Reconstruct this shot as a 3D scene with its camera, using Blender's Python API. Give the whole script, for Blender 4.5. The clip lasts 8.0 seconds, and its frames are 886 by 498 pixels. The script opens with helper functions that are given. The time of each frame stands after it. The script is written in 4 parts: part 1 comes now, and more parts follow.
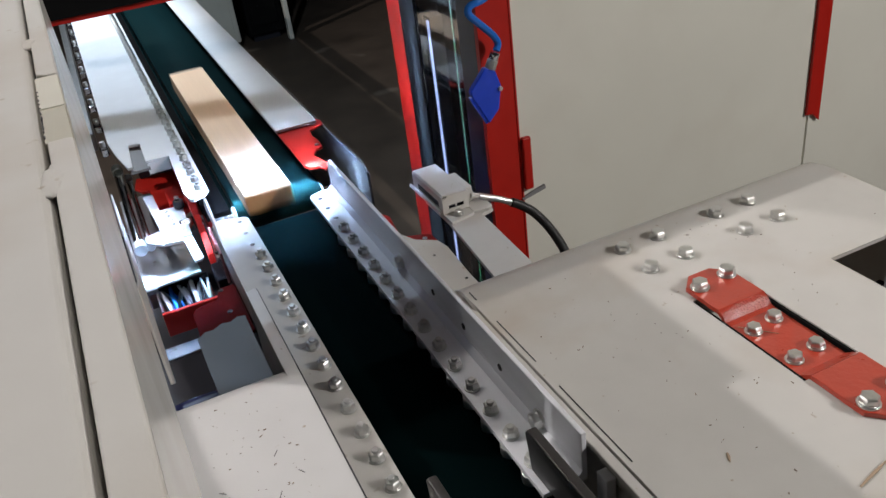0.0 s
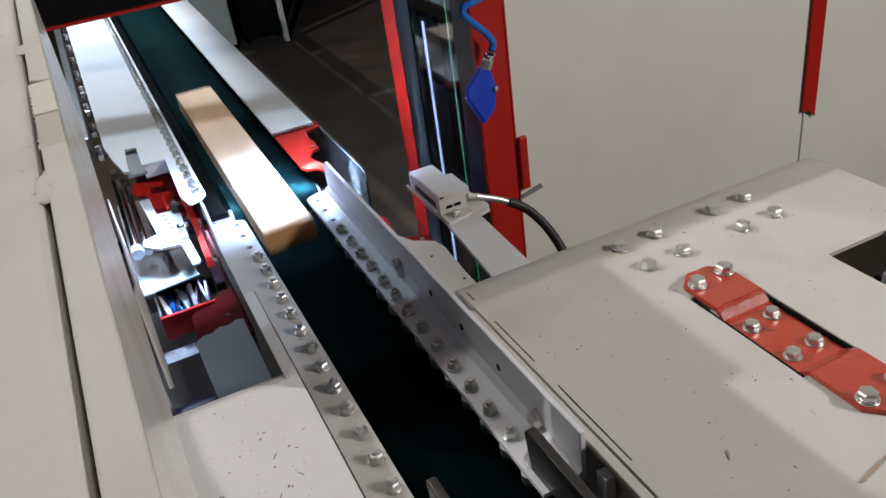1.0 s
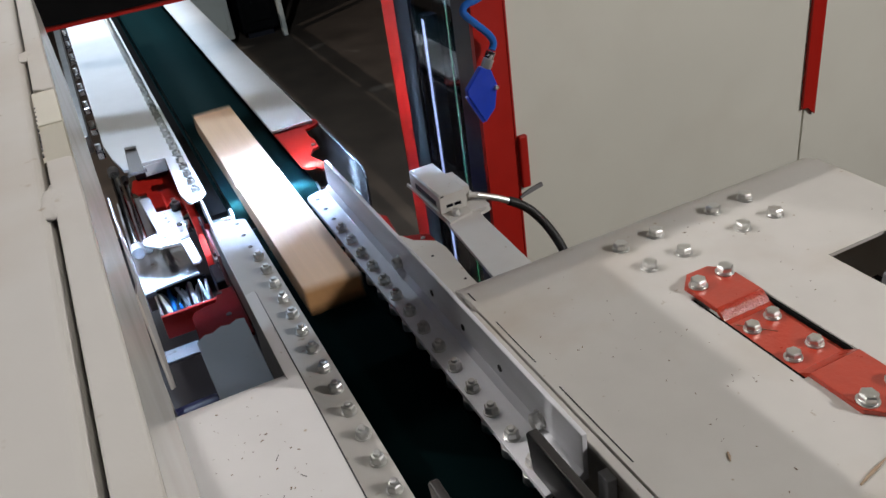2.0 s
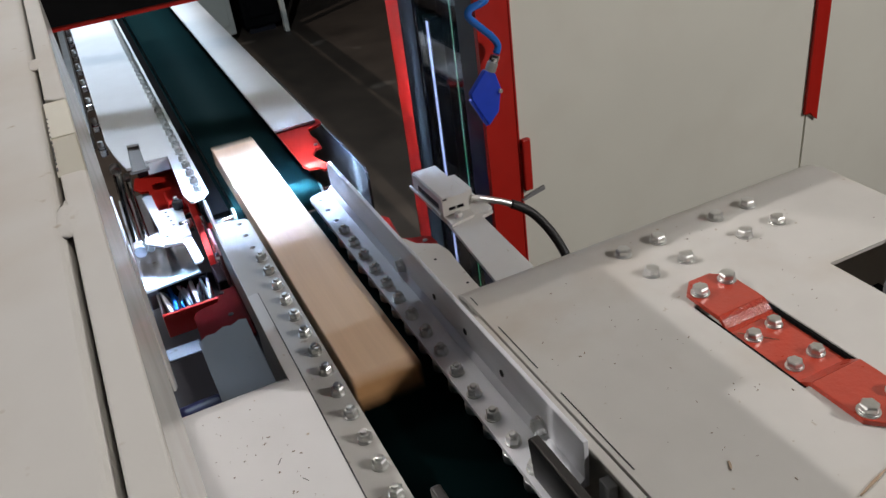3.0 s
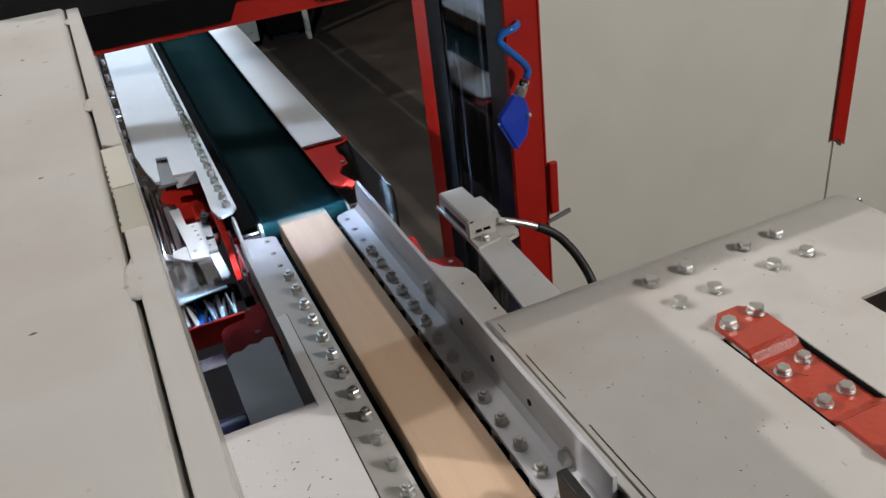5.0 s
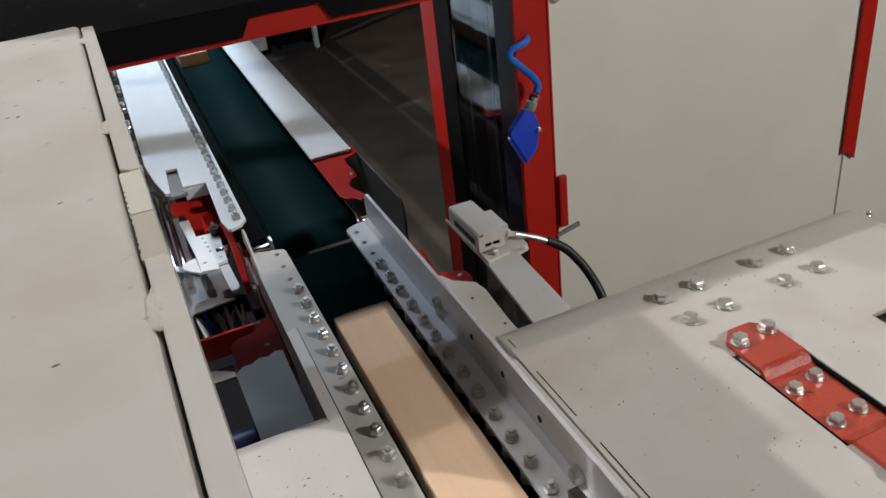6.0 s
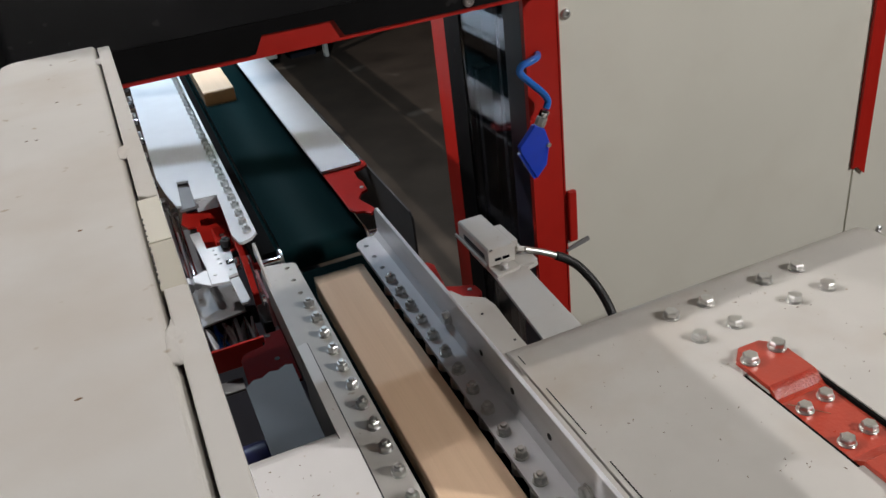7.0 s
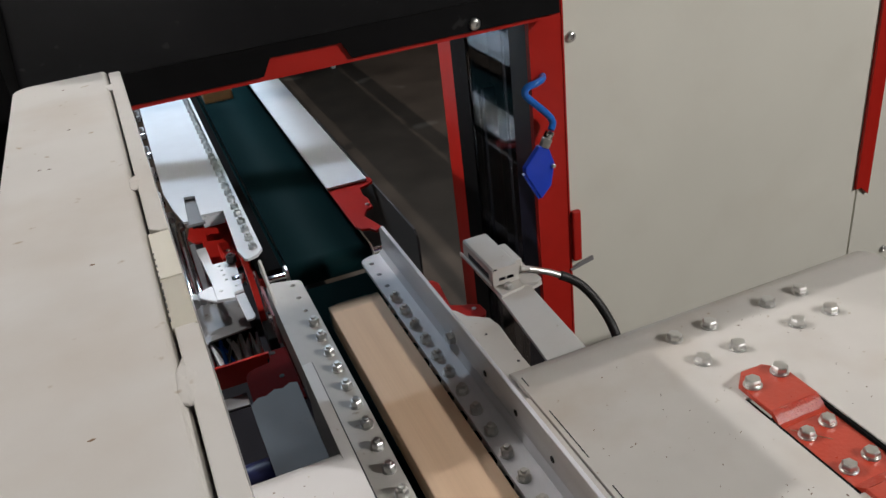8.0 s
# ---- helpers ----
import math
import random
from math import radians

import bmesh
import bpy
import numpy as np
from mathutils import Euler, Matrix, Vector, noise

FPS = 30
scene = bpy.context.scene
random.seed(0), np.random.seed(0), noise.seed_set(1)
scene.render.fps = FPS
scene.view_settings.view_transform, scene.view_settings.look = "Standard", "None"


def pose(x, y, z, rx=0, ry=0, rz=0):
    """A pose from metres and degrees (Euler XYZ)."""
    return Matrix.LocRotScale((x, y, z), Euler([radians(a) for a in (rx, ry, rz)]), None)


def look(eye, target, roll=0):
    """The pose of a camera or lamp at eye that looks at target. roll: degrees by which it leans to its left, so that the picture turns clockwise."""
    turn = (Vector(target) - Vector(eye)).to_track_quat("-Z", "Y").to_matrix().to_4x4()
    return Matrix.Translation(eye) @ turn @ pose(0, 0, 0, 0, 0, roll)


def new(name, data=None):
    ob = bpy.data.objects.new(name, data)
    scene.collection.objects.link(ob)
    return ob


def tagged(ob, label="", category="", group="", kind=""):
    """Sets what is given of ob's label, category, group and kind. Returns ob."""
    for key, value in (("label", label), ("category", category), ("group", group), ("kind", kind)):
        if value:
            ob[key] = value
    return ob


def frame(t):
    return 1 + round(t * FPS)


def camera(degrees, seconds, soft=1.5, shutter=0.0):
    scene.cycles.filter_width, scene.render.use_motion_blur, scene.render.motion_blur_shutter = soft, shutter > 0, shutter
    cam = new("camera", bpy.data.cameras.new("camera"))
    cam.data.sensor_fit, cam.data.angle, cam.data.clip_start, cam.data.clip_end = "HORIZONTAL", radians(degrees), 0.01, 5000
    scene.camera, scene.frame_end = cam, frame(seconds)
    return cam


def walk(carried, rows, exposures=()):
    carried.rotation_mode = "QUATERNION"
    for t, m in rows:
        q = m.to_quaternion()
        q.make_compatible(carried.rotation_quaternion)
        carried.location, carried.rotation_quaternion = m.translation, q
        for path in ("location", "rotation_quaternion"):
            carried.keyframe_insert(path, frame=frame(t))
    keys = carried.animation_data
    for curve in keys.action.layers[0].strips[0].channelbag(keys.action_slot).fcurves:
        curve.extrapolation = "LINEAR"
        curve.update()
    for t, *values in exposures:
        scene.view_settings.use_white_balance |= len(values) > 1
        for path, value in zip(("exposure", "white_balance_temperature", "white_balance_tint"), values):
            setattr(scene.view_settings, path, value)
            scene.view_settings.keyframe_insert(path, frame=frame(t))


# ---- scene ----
cam = camera(56.6, 8.0, soft=1.5, shutter=0.4)
PATH = [
    (0, (-0.119, -0.799, 0.435), (0.501, 0.805, -0.586), -7.9),
    (0.5, (-0.118, -0.799, 0.435), (0.505, 0.804, -0.585), -8.2),
    (1, (-0.118, -0.799, 0.435), (0.506, 0.804, -0.586), -8.5),
    (1.5, (-0.118, -0.798, 0.437), (0.505, 0.801, -0.59), -8.7),
    (3, (-0.12, -0.793, 0.448), (0.502, 0.797, -0.594), -7.9),
    (3.5, (-0.123, -0.792, 0.451), (0.499, 0.798, -0.59), -7.6),
    (4, (-0.123, -0.787, 0.457), (0.49, 0.811, -0.579), -7.5),
    (4.5, (-0.125, -0.785, 0.463), (0.476, 0.82, -0.569), -7.4),
    (6, (-0.129, -0.78, 0.474), (0.456, 0.845, -0.534), -7.4),
    (6.5, (-0.129, -0.778, 0.479), (0.451, 0.854, -0.522), -7.4),
    (7, (-0.13, -0.778, 0.483), (0.444, 0.862, -0.508), -7.4),
    (7.5, (-0.13, -0.778, 0.49), (0.439, 0.87, -0.49), -7.3),
    (8, (-0.129, -0.778, 0.495), (0.442, 0.876, -0.474), -7.1),
]
walk(cam, [(t, look(eye, target, roll)) for t, eye, target, roll in PATH],
     exposures=[(0.0, -0.12, 6300, 13), (1.2, -0.14, 6300, 13), (3.5, -0.2, 6300, 13), (4.5, -0.2, 6300, 13), (6.0, -0.12, 6300, 13), (8.0, -0.05, 6300, 13)])

# world: dim grey hall light
world = bpy.data.worlds.new("hall")
scene.world = world
world.use_nodes = True
bg = world.node_tree.nodes["Background"]
bg.inputs[0].default_value = (0.80, 0.82, 0.88, 1)
bg.inputs[1].default_value = 0.02


def area(name, at, aim, sx, sy, watts, color=(1, 0.96, 0.9)):
    d = bpy.data.lights.new(name, "AREA")
    d.shape, d.size, d.size_y, d.energy, d.color = "RECTANGLE", sx, sy, watts, color
    ob = new(name, d)
    ob.matrix_world = look(at, aim)
    return ob


# unseen lamps of the hall: beside the line, over the far conveyor and overhead
area("hall_lamp_left", (-2.75, 1.95, 2.70), (0.25, -0.35, 0.0), 0.05, 0.04, 104)
area("hall_lamp_right", (1.80, -1.90, 1.42), (0.1, -0.1, 0.1), 0.16, 0.08, 45)
area("hall_lamp_near", (-0.25, 0.86, 1.42), (0.0, -0.1, 0.0), 0.06, 0.04, 8)
# added so that the far plates come out bright and bluish
area("hall_lamp_far", (-0.10, 1.30, 1.10), (0.0, 1.8, 0.0), 0.07, 0.06, 24, (0.73, 0.88, 1))
# wide weak area added as soft fill from above
area("overhead_fill", (-0.1, -0.9, 3.2), (0.0, -0.5, 0.0), 2.6, 2.2, 3)


# ---------- materials ----------
def mat(name, color, rough=0.5, metal=0.0, var=0.08, scale=30.0, bump=0.0, bscale=200.0, stretch=None, spots=0.0,
        spot_color=(0.1, 0.08, 0.06), spot_scale=60.0, coat=0.0, per_object=0.0, stain=0.0, stain_color=(0.45, 0.37, 0.28)):
    m = bpy.data.materials.new(name)
    m.use_nodes = True
    n, l = m.node_tree.nodes, m.node_tree.links
    b = n["Principled BSDF"]
    b.inputs["Roughness"].default_value = rough
    b.inputs["Metallic"].default_value = metal
    b.inputs["Coat Weight"].default_value = coat
    tc = n.new("ShaderNodeTexCoord")
    src = tc.outputs["Object"]
    if stretch:
        mp = n.new("ShaderNodeMapping")
        mp.inputs["Scale"].default_value = stretch
        l.new(src, mp.inputs["Vector"])
        src = mp.outputs["Vector"]
    big = n.new("ShaderNodeTexNoise")
    big.inputs["Scale"].default_value = scale * 0.15
    big.inputs["Detail"].default_value = 4
    fine = n.new("ShaderNodeTexNoise")
    fine.inputs["Scale"].default_value = scale
    fine.inputs["Detail"].default_value = 5
    l.new(src, big.inputs["Vector"]), l.new(src, fine.inputs["Vector"])
    add = n.new("ShaderNodeMath")
    add.operation = "ADD"
    l.new(big.outputs["Fac"], add.inputs[0]), l.new(fine.outputs["Fac"], add.inputs[1])
    ramp = n.new("ShaderNodeValToRGB")
    lo = [max(0, c * (1 - var)) for c in color]
    hi = [min(1, c * (1 + var)) for c in color]
    ramp.color_ramp.elements[0].position, ramp.color_ramp.elements[1].position = 0.35, 0.65
    ramp.color_ramp.elements[0].color, ramp.color_ramp.elements[1].color = (*lo, 1), (*hi, 1)
    half = n.new("ShaderNodeMath")
    half.operation = "MULTIPLY"
    half.inputs[1].default_value = 0.5
    l.new(add.outputs[0], half.inputs[0]), l.new(half.outputs[0], ramp.inputs[0])
    col = ramp.outputs[0]
    if spots:
        v = n.new("ShaderNodeTexNoise")
        v.inputs["Scale"].default_value = spot_scale
        v.inputs["Detail"].default_value = 2
        l.new(src, v.inputs["Vector"])
        r2 = n.new("ShaderNodeValToRGB")
        r2.color_ramp.elements[0].position, r2.color_ramp.elements[1].position = 0.72 - spots * 0.1, 0.78 - spots * 0.1
        l.new(v.outputs["Fac"], r2.inputs[0])
        mx = n.new("ShaderNodeMix")
        mx.data_type = "RGBA"
        mx.inputs[7].default_value = (*spot_color, 1)
        l.new(r2.outputs[0], mx.inputs[0]), l.new(col, mx.inputs[6])
        col = mx.outputs[2]
    if stain:
        sn = n.new("ShaderNodeTexNoise")
        sn.inputs["Scale"].default_value, sn.inputs["Detail"].default_value = 9.0, 6
        l.new(src, sn.inputs["Vector"])
        sr = n.new("ShaderNodeMapRange")
        sr.inputs[1].default_value, sr.inputs[2].default_value, sr.inputs[4].default_value = 0.52, 0.78, stain
        l.new(sn.outputs["Fac"], sr.inputs[0])
        sm = n.new("ShaderNodeMix")
        sm.data_type = "RGBA"
        sm.inputs[7].default_value = (*stain_color, 1)
        l.new(sr.outputs[0], sm.inputs[0]), l.new(col, sm.inputs[6])
        col = sm.outputs[2]
    if per_object:
        oi = n.new("ShaderNodeObjectInfo")
        hs = n.new("ShaderNodeHueSaturation")
        mr = n.new("ShaderNodeMapRange")
        mr.inputs[3].default_value, mr.inputs[4].default_value = 1 - per_object, 1 + per_object
        l.new(oi.outputs["Random"], mr.inputs[0]), l.new(mr.outputs[0], hs.inputs["Value"])
        l.new(col, hs.inputs["Color"])
        col = hs.outputs[0]
    l.new(col, b.inputs["Base Color"])
    rr = n.new("ShaderNodeMapRange")
    rr.inputs[3].default_value, rr.inputs[4].default_value = max(0.02, rough - 0.08), min(1, rough + 0.08)
    l.new(fine.outputs["Fac"], rr.inputs[0]), l.new(rr.outputs[0], b.inputs["Roughness"])
    if bump:
        bn = n.new("ShaderNodeTexNoise")
        bn.inputs["Scale"].default_value = bscale
        bn.inputs["Detail"].default_value = 3
        l.new(src, bn.inputs["Vector"])
        bp = n.new("ShaderNodeBump")
        bp.inputs["Strength"].default_value, bp.inputs["Distance"].default_value = bump, 0.001
        l.new(bn.outputs["Fac"], bp.inputs["Height"]), l.new(bp.outputs[0], b.inputs["Normal"])
    return m


CREAM = mat("cream_powder_coat", (0.60, 0.58, 0.54), 0.58, var=0.045, scale=25, bump=0.035, bscale=900, spots=0.05,
            spot_color=(0.42, 0.36, 0.28), spot_scale=120, stain=0.5)
CREAM.node_tree.nodes["Principled BSDF"].inputs["Specular IOR Level"].default_value = 0.25
RAIL = mat("worn_cream_rail_paint", (0.50, 0.485, 0.45), 0.45, var=0.07, scale=40, bump=0.04, bscale=700, spots=0.25, spot_color=(0.34, 0.30, 0.25), spot_scale=90)
LIGHT = mat("light_grey_white_paint", (0.63, 0.62, 0.605), 0.42, var=0.04, scale=25, bump=0.03, bscale=900, spots=0.05, spot_color=(0.42, 0.36, 0.28), spot_scale=120)
GLOSS = mat("glossy_cream_paint", (0.60, 0.58, 0.54), 0.20, var=0.04, scale=25, bump=0.02, bscale=700)
PANEL = mat("cream_cabinet_paint", (0.71, 0.70, 0.615), 0.5, stain=0.12, var=0.03, scale=8, bump=0.06, bscale=1200)
WHITE = mat("white_plate_paint", (0.69, 0.715, 0.74), 0.45, var=0.04, scale=30, bump=0.06, bscale=900)
# grey made darker where sheets stand out of the light
GREY_SHADED = mat("shaded_grey_sheet", (0.085, 0.083, 0.082), 0.5, var=0.15, scale=30, spots=0.3, spot_color=(0.03, 0.03, 0.03), spot_scale=50)
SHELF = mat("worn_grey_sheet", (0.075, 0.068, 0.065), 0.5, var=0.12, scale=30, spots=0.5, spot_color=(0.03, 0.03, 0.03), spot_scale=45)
GREY = mat("grey_sheet_paint", (0.20, 0.20, 0.205), 0.45, var=0.08, scale=30, spots=0.3, spot_scale=50)
RED = mat("red_paint", (0.42, 0.015, 0.009), 0.38, var=0.08, scale=40, bump=0.12, bscale=500)
RED.node_tree.nodes["Principled BSDF"].inputs["Specular IOR Level"].default_value = 0.3
ORANGE = mat("orange_red_hammered_paint", (0.47, 0.055, 0.028), 0.30, var=0.08, scale=60, bump=0.35, bscale=260, coat=0.3)
HAMMER = mat("crinkled_orange_red_paint", (0.47, 0.055, 0.028), 0.22, var=0.08, scale=60, bump=1.0, bscale=420)
# red darkened and without gloss, carrying the shade of the low tray
RED_SHADED = mat("shaded_red_paint", (0.09, 0.003, 0.003), 0.6, var=0.15, scale=40, bump=0.1, bscale=400)
RED_SHADED.node_tree.nodes["Principled BSDF"].inputs["Specular IOR Level"].default_value = 0.03
BLACK = mat("black_satin_paint", (0.005, 0.005, 0.0055), 0.5, var=0.3, scale=30, spots=0.15, spot_color=(0.02, 0.02, 0.02))
BLACK.node_tree.nodes["Principled BSDF"].inputs["Specular IOR Level"].default_value = 0.1
# near-black for recess floors and inner faces, their shade put into the colour
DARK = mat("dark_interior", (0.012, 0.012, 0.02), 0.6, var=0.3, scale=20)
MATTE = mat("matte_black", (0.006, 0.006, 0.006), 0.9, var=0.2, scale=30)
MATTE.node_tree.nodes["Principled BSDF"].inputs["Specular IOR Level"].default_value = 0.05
NAVY = mat("navy_window_frame", (0.010, 0.010, 0.020), 0.35, var=0.2, scale=30)
PIPE = mat("navy_plastic", (0.015, 0.018, 0.09), 0.4, var=0.15, scale=30)
STEEL = mat("zinc_plated_steel", (0.66, 0.66, 0.64), 0.36, 1.0, var=0.12, scale=200, bump=0.1, bscale=800)
ZINC = mat("grey_zinc_sheet", (0.36, 0.38, 0.41), 0.4, 0.4, var=0.12, scale=40)
GALV = mat("galvanised_rail", (0.74, 0.75, 0.78), 0.40, 0.12, var=0.10, scale=60, bump=0.08, bscale=600, stretch=(1, 0.15, 1))
CHROME = mat("chrome", (0.75, 0.75, 0.76), 0.12, 1.0, var=0.03, scale=100)
BARE = mat("dark_steel_bar", (0.055, 0.052, 0.05), 0.42, 0.6, var=0.2, scale=80)
BELT = mat("green_belt_rubber", (0.0020, 0.0150, 0.0165), 0.7, var=0.25, scale=14, bump=0.08, bscale=1500, stretch=(1, 0.08, 1))
BELT.node_tree.nodes["Principled BSDF"].inputs["Specular IOR Level"].default_value = 0.06
# darker copy of the belt rubber: shade over the feed belt put into its colour
BELT_SHADED = mat("shaded_green_belt_rubber", (0.0008, 0.0055, 0.0060), 0.8, var=0.3, scale=14, bump=0.08, bscale=1500, stretch=(1, 0.08, 1))
BELT_SHADED.node_tree.nodes["Principled BSDF"].inputs["Specular IOR Level"].default_value = 0.015
RUBBER = mat("black_rubber", (0.012, 0.012, 0.012), 0.5, var=0.2, scale=50)
BLUE = mat("blue_plastic", (0.012, 0.055, 0.55), 0.32, var=0.08, scale=60)
BLUEHOSE = mat("blue_hose", (0.02, 0.14, 0.52), 0.18, var=0.05, scale=60)
# near-black for scratches and cracks, and shade of holes laid on as discs
HOLE = mat("hole_shade", (0.02, 0.02, 0.022), 0.7, var=0.2, scale=100)
CHIP = mat("wood_chip", (0.16, 0.10, 0.055), 0.8, var=0.3, scale=200, per_object=0.5)
FLOOR = mat("hall_floor_concrete", (0.085, 0.062, 0.045), 0.6, var=0.35, scale=6, bump=0.2, bscale=60, spots=0.5,
            spot_color=(0.30, 0.25, 0.20), spot_scale=2.2)
HALL = mat("hall_wall_paint", (0.06, 0.058, 0.056), 0.8, var=0.1, scale=5)
PINKP = mat("clear_rose_plastic", (0.30, 0.14, 0.15), 0.25, var=0.1, scale=50)


def wood_mat():
    m = bpy.data.materials.new("planed_pine")
    m.use_nodes = True
    n, l = m.node_tree.nodes, m.node_tree.links
    b = n["Principled BSDF"]
    tc, oi = n.new("ShaderNodeTexCoord"), n.new("ShaderNodeObjectInfo")
    mp = n.new("ShaderNodeMapping")
    mp.inputs["Scale"].default_value = (60, 2.2, 60)
    mul = n.new("ShaderNodeVectorMath")
    mul.operation = "ADD"
    sc = n.new("ShaderNodeVectorMath")
    sc.operation = "SCALE"
    sc.inputs["Scale"].default_value = 40
    comb = n.new("ShaderNodeCombineXYZ")
    l.new(oi.outputs["Random"], comb.inputs[0]), l.new(oi.outputs["Random"], comb.inputs[2])
    l.new(comb.outputs[0], sc.inputs[0])
    l.new(tc.outputs["Object"], mp.inputs[0]), l.new(mp.outputs[0], mul.inputs[0]), l.new(sc.outputs[0], mul.inputs[1])
    grain = n.new("ShaderNodeTexNoise")
    grain.inputs["Scale"].default_value, grain.inputs["Detail"].default_value = 1.0, 6
    l.new(mul.outputs[0], grain.inputs["Vector"])
    mp2 = n.new("ShaderNodeMapping")
    mp2.inputs["Scale"].default_value = (500, 12, 500)
    l.new(tc.outputs["Object"], mp2.inputs[0])
    fine = n.new("ShaderNodeTexNoise")
    fine.inputs["Scale"].default_value = 1.0
    l.new(mp2.outputs[0], fine.inputs["Vector"])
    ramp = n.new("ShaderNodeValToRGB")
    ramp.color_ramp.elements[0].position, ramp.color_ramp.elements[1].position = 0.3, 0.7
    ramp.color_ramp.elements[0].color = (0.80, 0.560, 0.365, 1)
    ramp.color_ramp.elements[1].color = (0.87, 0.630, 0.425, 1)
    l.new(grain.outputs["Fac"], ramp.inputs[0])
    mx = n.new("ShaderNodeMix")
    mx.data_type, mx.blend_type = "RGBA", "MULTIPLY"
    mx.inputs[0].default_value = 0.10
    gr = n.new("ShaderNodeMapRange")
    gr.inputs[1].default_value, gr.inputs[2].default_value = 0.3, 0.7
    gr.inputs[3].default_value, gr.inputs[4].default_value = 0.7, 1.1
    l.new(fine.outputs["Fac"], gr.inputs[0])
    l.new(ramp.outputs[0], mx.inputs[6]), l.new(gr.outputs[0], mx.inputs[7])
    hs = n.new("ShaderNodeHueSaturation")
    vr = n.new("ShaderNodeMapRange")
    vr.inputs[3].default_value, vr.inputs[4].default_value = 0.9, 1.1
    l.new(oi.outputs["Random"], vr.inputs[0]), l.new(vr.outputs[0], hs.inputs["Value"])
    l.new(mx.outputs[2], hs.inputs["Color"]), l.new(hs.outputs[0], b.inputs["Base Color"])
    b.inputs["Roughness"].default_value = 0.6
    bp = n.new("ShaderNodeBump")
    bp.inputs["Strength"].default_value, bp.inputs["Distance"].default_value = 0.2, 0.0005
    l.new(fine.outputs["Fac"], bp.inputs["Height"]), l.new(bp.outputs[0], b.inputs["Normal"])
    return m


WOOD = wood_mat()
END_GRAIN = mat("pine_end_grain", (0.58, 0.31, 0.13), 0.75, var=0.15, scale=150, bump=0.2, bscale=900, stretch=(1, 1, 3))


def glass_mat():
    m = bpy.data.materials.new("window_glass")
    m.use_nodes = True
    b = m.node_tree.nodes["Principled BSDF"]
    b.inputs["Base Color"].default_value = (0.80, 0.86, 0.95, 1)
    b.inputs["Roughness"].default_value = 0.03
    b.inputs["Transmission Weight"].default_value = 1.0
    b.inputs["IOR"].default_value = 1.5
    return m


GLASS = glass_mat()


def glow(name, color, strength):
    m = bpy.data.materials.new(name)
    m.use_nodes = True
    b = m.node_tree.nodes["Principled BSDF"]
    b.inputs["Base Color"].default_value = (0.8, 0.8, 0.8, 1)
    b.inputs["Emission Color"].default_value = (*color, 1)
    b.inputs["Emission Strength"].default_value = strength
    return m


GLOW = glow("lit_led_strip", (0.44, 0.64, 1.0), 900.0)
GLOW_LINE = glow("lit_led_line", (0.48, 0.76, 1.0), 60000.0)
GLOW_SIDE = glow("lit_led_strip_side", (0.42, 0.50, 1.0), 2.0)
GLOW_RIGHT = glow("lit_led_strip_window", (0.55, 0.62, 1.0), 1.1)
LASER = glow("green_laser_line", (0.02, 1.0, 0.25), 0.55)


# ---------- mesh helpers ----------
def mesh_of(name, bm, material):
    me = bpy.data.meshes.new(name)
    bmesh.ops.recalc_face_normals(bm, faces=bm.faces)
    bm.to_mesh(me)
    bm.free()
    for mm in material if isinstance(material, (list, tuple)) else [material]:
        me.materials.append(mm)
    return me


def part(name, bm, material, parent=None, label=""):
    ob = new(name, mesh_of(name, bm, material))
    if parent:
        ob.parent = parent
    if label:
        ob["label"] = label
    return ob


def share(name, me, parent, m):
    ob = new(name, me)
    ob.parent = parent
    ob.matrix_basis = m
    return ob


def empty(name, at, label, category, group="", kind=""):
    ob = new(name)
    ob.location = at
    return tagged(ob, label, category, group, kind)


def box(x0, x1, y0, y1, z0, z1, bevel=0.0, seg=2, bm=None):
    b = bmesh.new()
    bmesh.ops.create_cube(b, size=1)
    for v in b.verts:
        v.co = Vector((x0 + (v.co.x + .5) * (x1 - x0), y0 + (v.co.y + .5) * (y1 - y0), z0 + (v.co.z + .5) * (z1 - z0)))
    if bevel:
        bmesh.ops.bevel(b, geom=b.edges[:], offset=bevel, segments=seg, affect="EDGES", profile=0.5)
    return join(bm, b)


def join(bm, b, m=None):
    if m is not None:
        bmesh.ops.transform(b, matrix=m, verts=b.verts)
    if bm is None:
        return b
    me = bpy.data.meshes.new("t")
    b.to_mesh(me)
    b.free()
    bm.from_mesh(me)
    bpy.data.meshes.remove(me)
    return bm


def prism(pts, z0, z1, bevel=0.0, bm=None, m=None, holes=()):
    """A plate from an outline in x, y between two heights."""
    b = bmesh.new()
    if not holes:
        f = b.faces.new([b.verts.new((x, y, z0)) for x, y in pts])
        faces = [f]
    else:
        edges = []
        for loop in (pts, *holes):
            vs = [b.verts.new((x, y, z0)) for x, y in loop]
            edges += [b.edges.new((vs[i], vs[(i + 1) % len(vs)])) for i in range(len(vs))]
        faces = [g for g in bmesh.ops.triangle_fill(b, edges=edges, use_beauty=True)["geom"] if isinstance(g, bmesh.types.BMFace)]
    r = bmesh.ops.extrude_face_region(b, geom=faces)
    for v in r["geom"]:
        if isinstance(v, bmesh.types.BMVert):
            v.co.z = z1
    bmesh.ops.recalc_face_normals(b, faces=b.faces)
    if bevel:
        es = [e for e in b.edges if len(e.link_faces) == 2 and e.calc_face_angle(0) > 0.6]
        bmesh.ops.bevel(b, geom=es, offset=bevel, segments=2, affect="EDGES", profile=0.5)
    return join(bm, b, m)


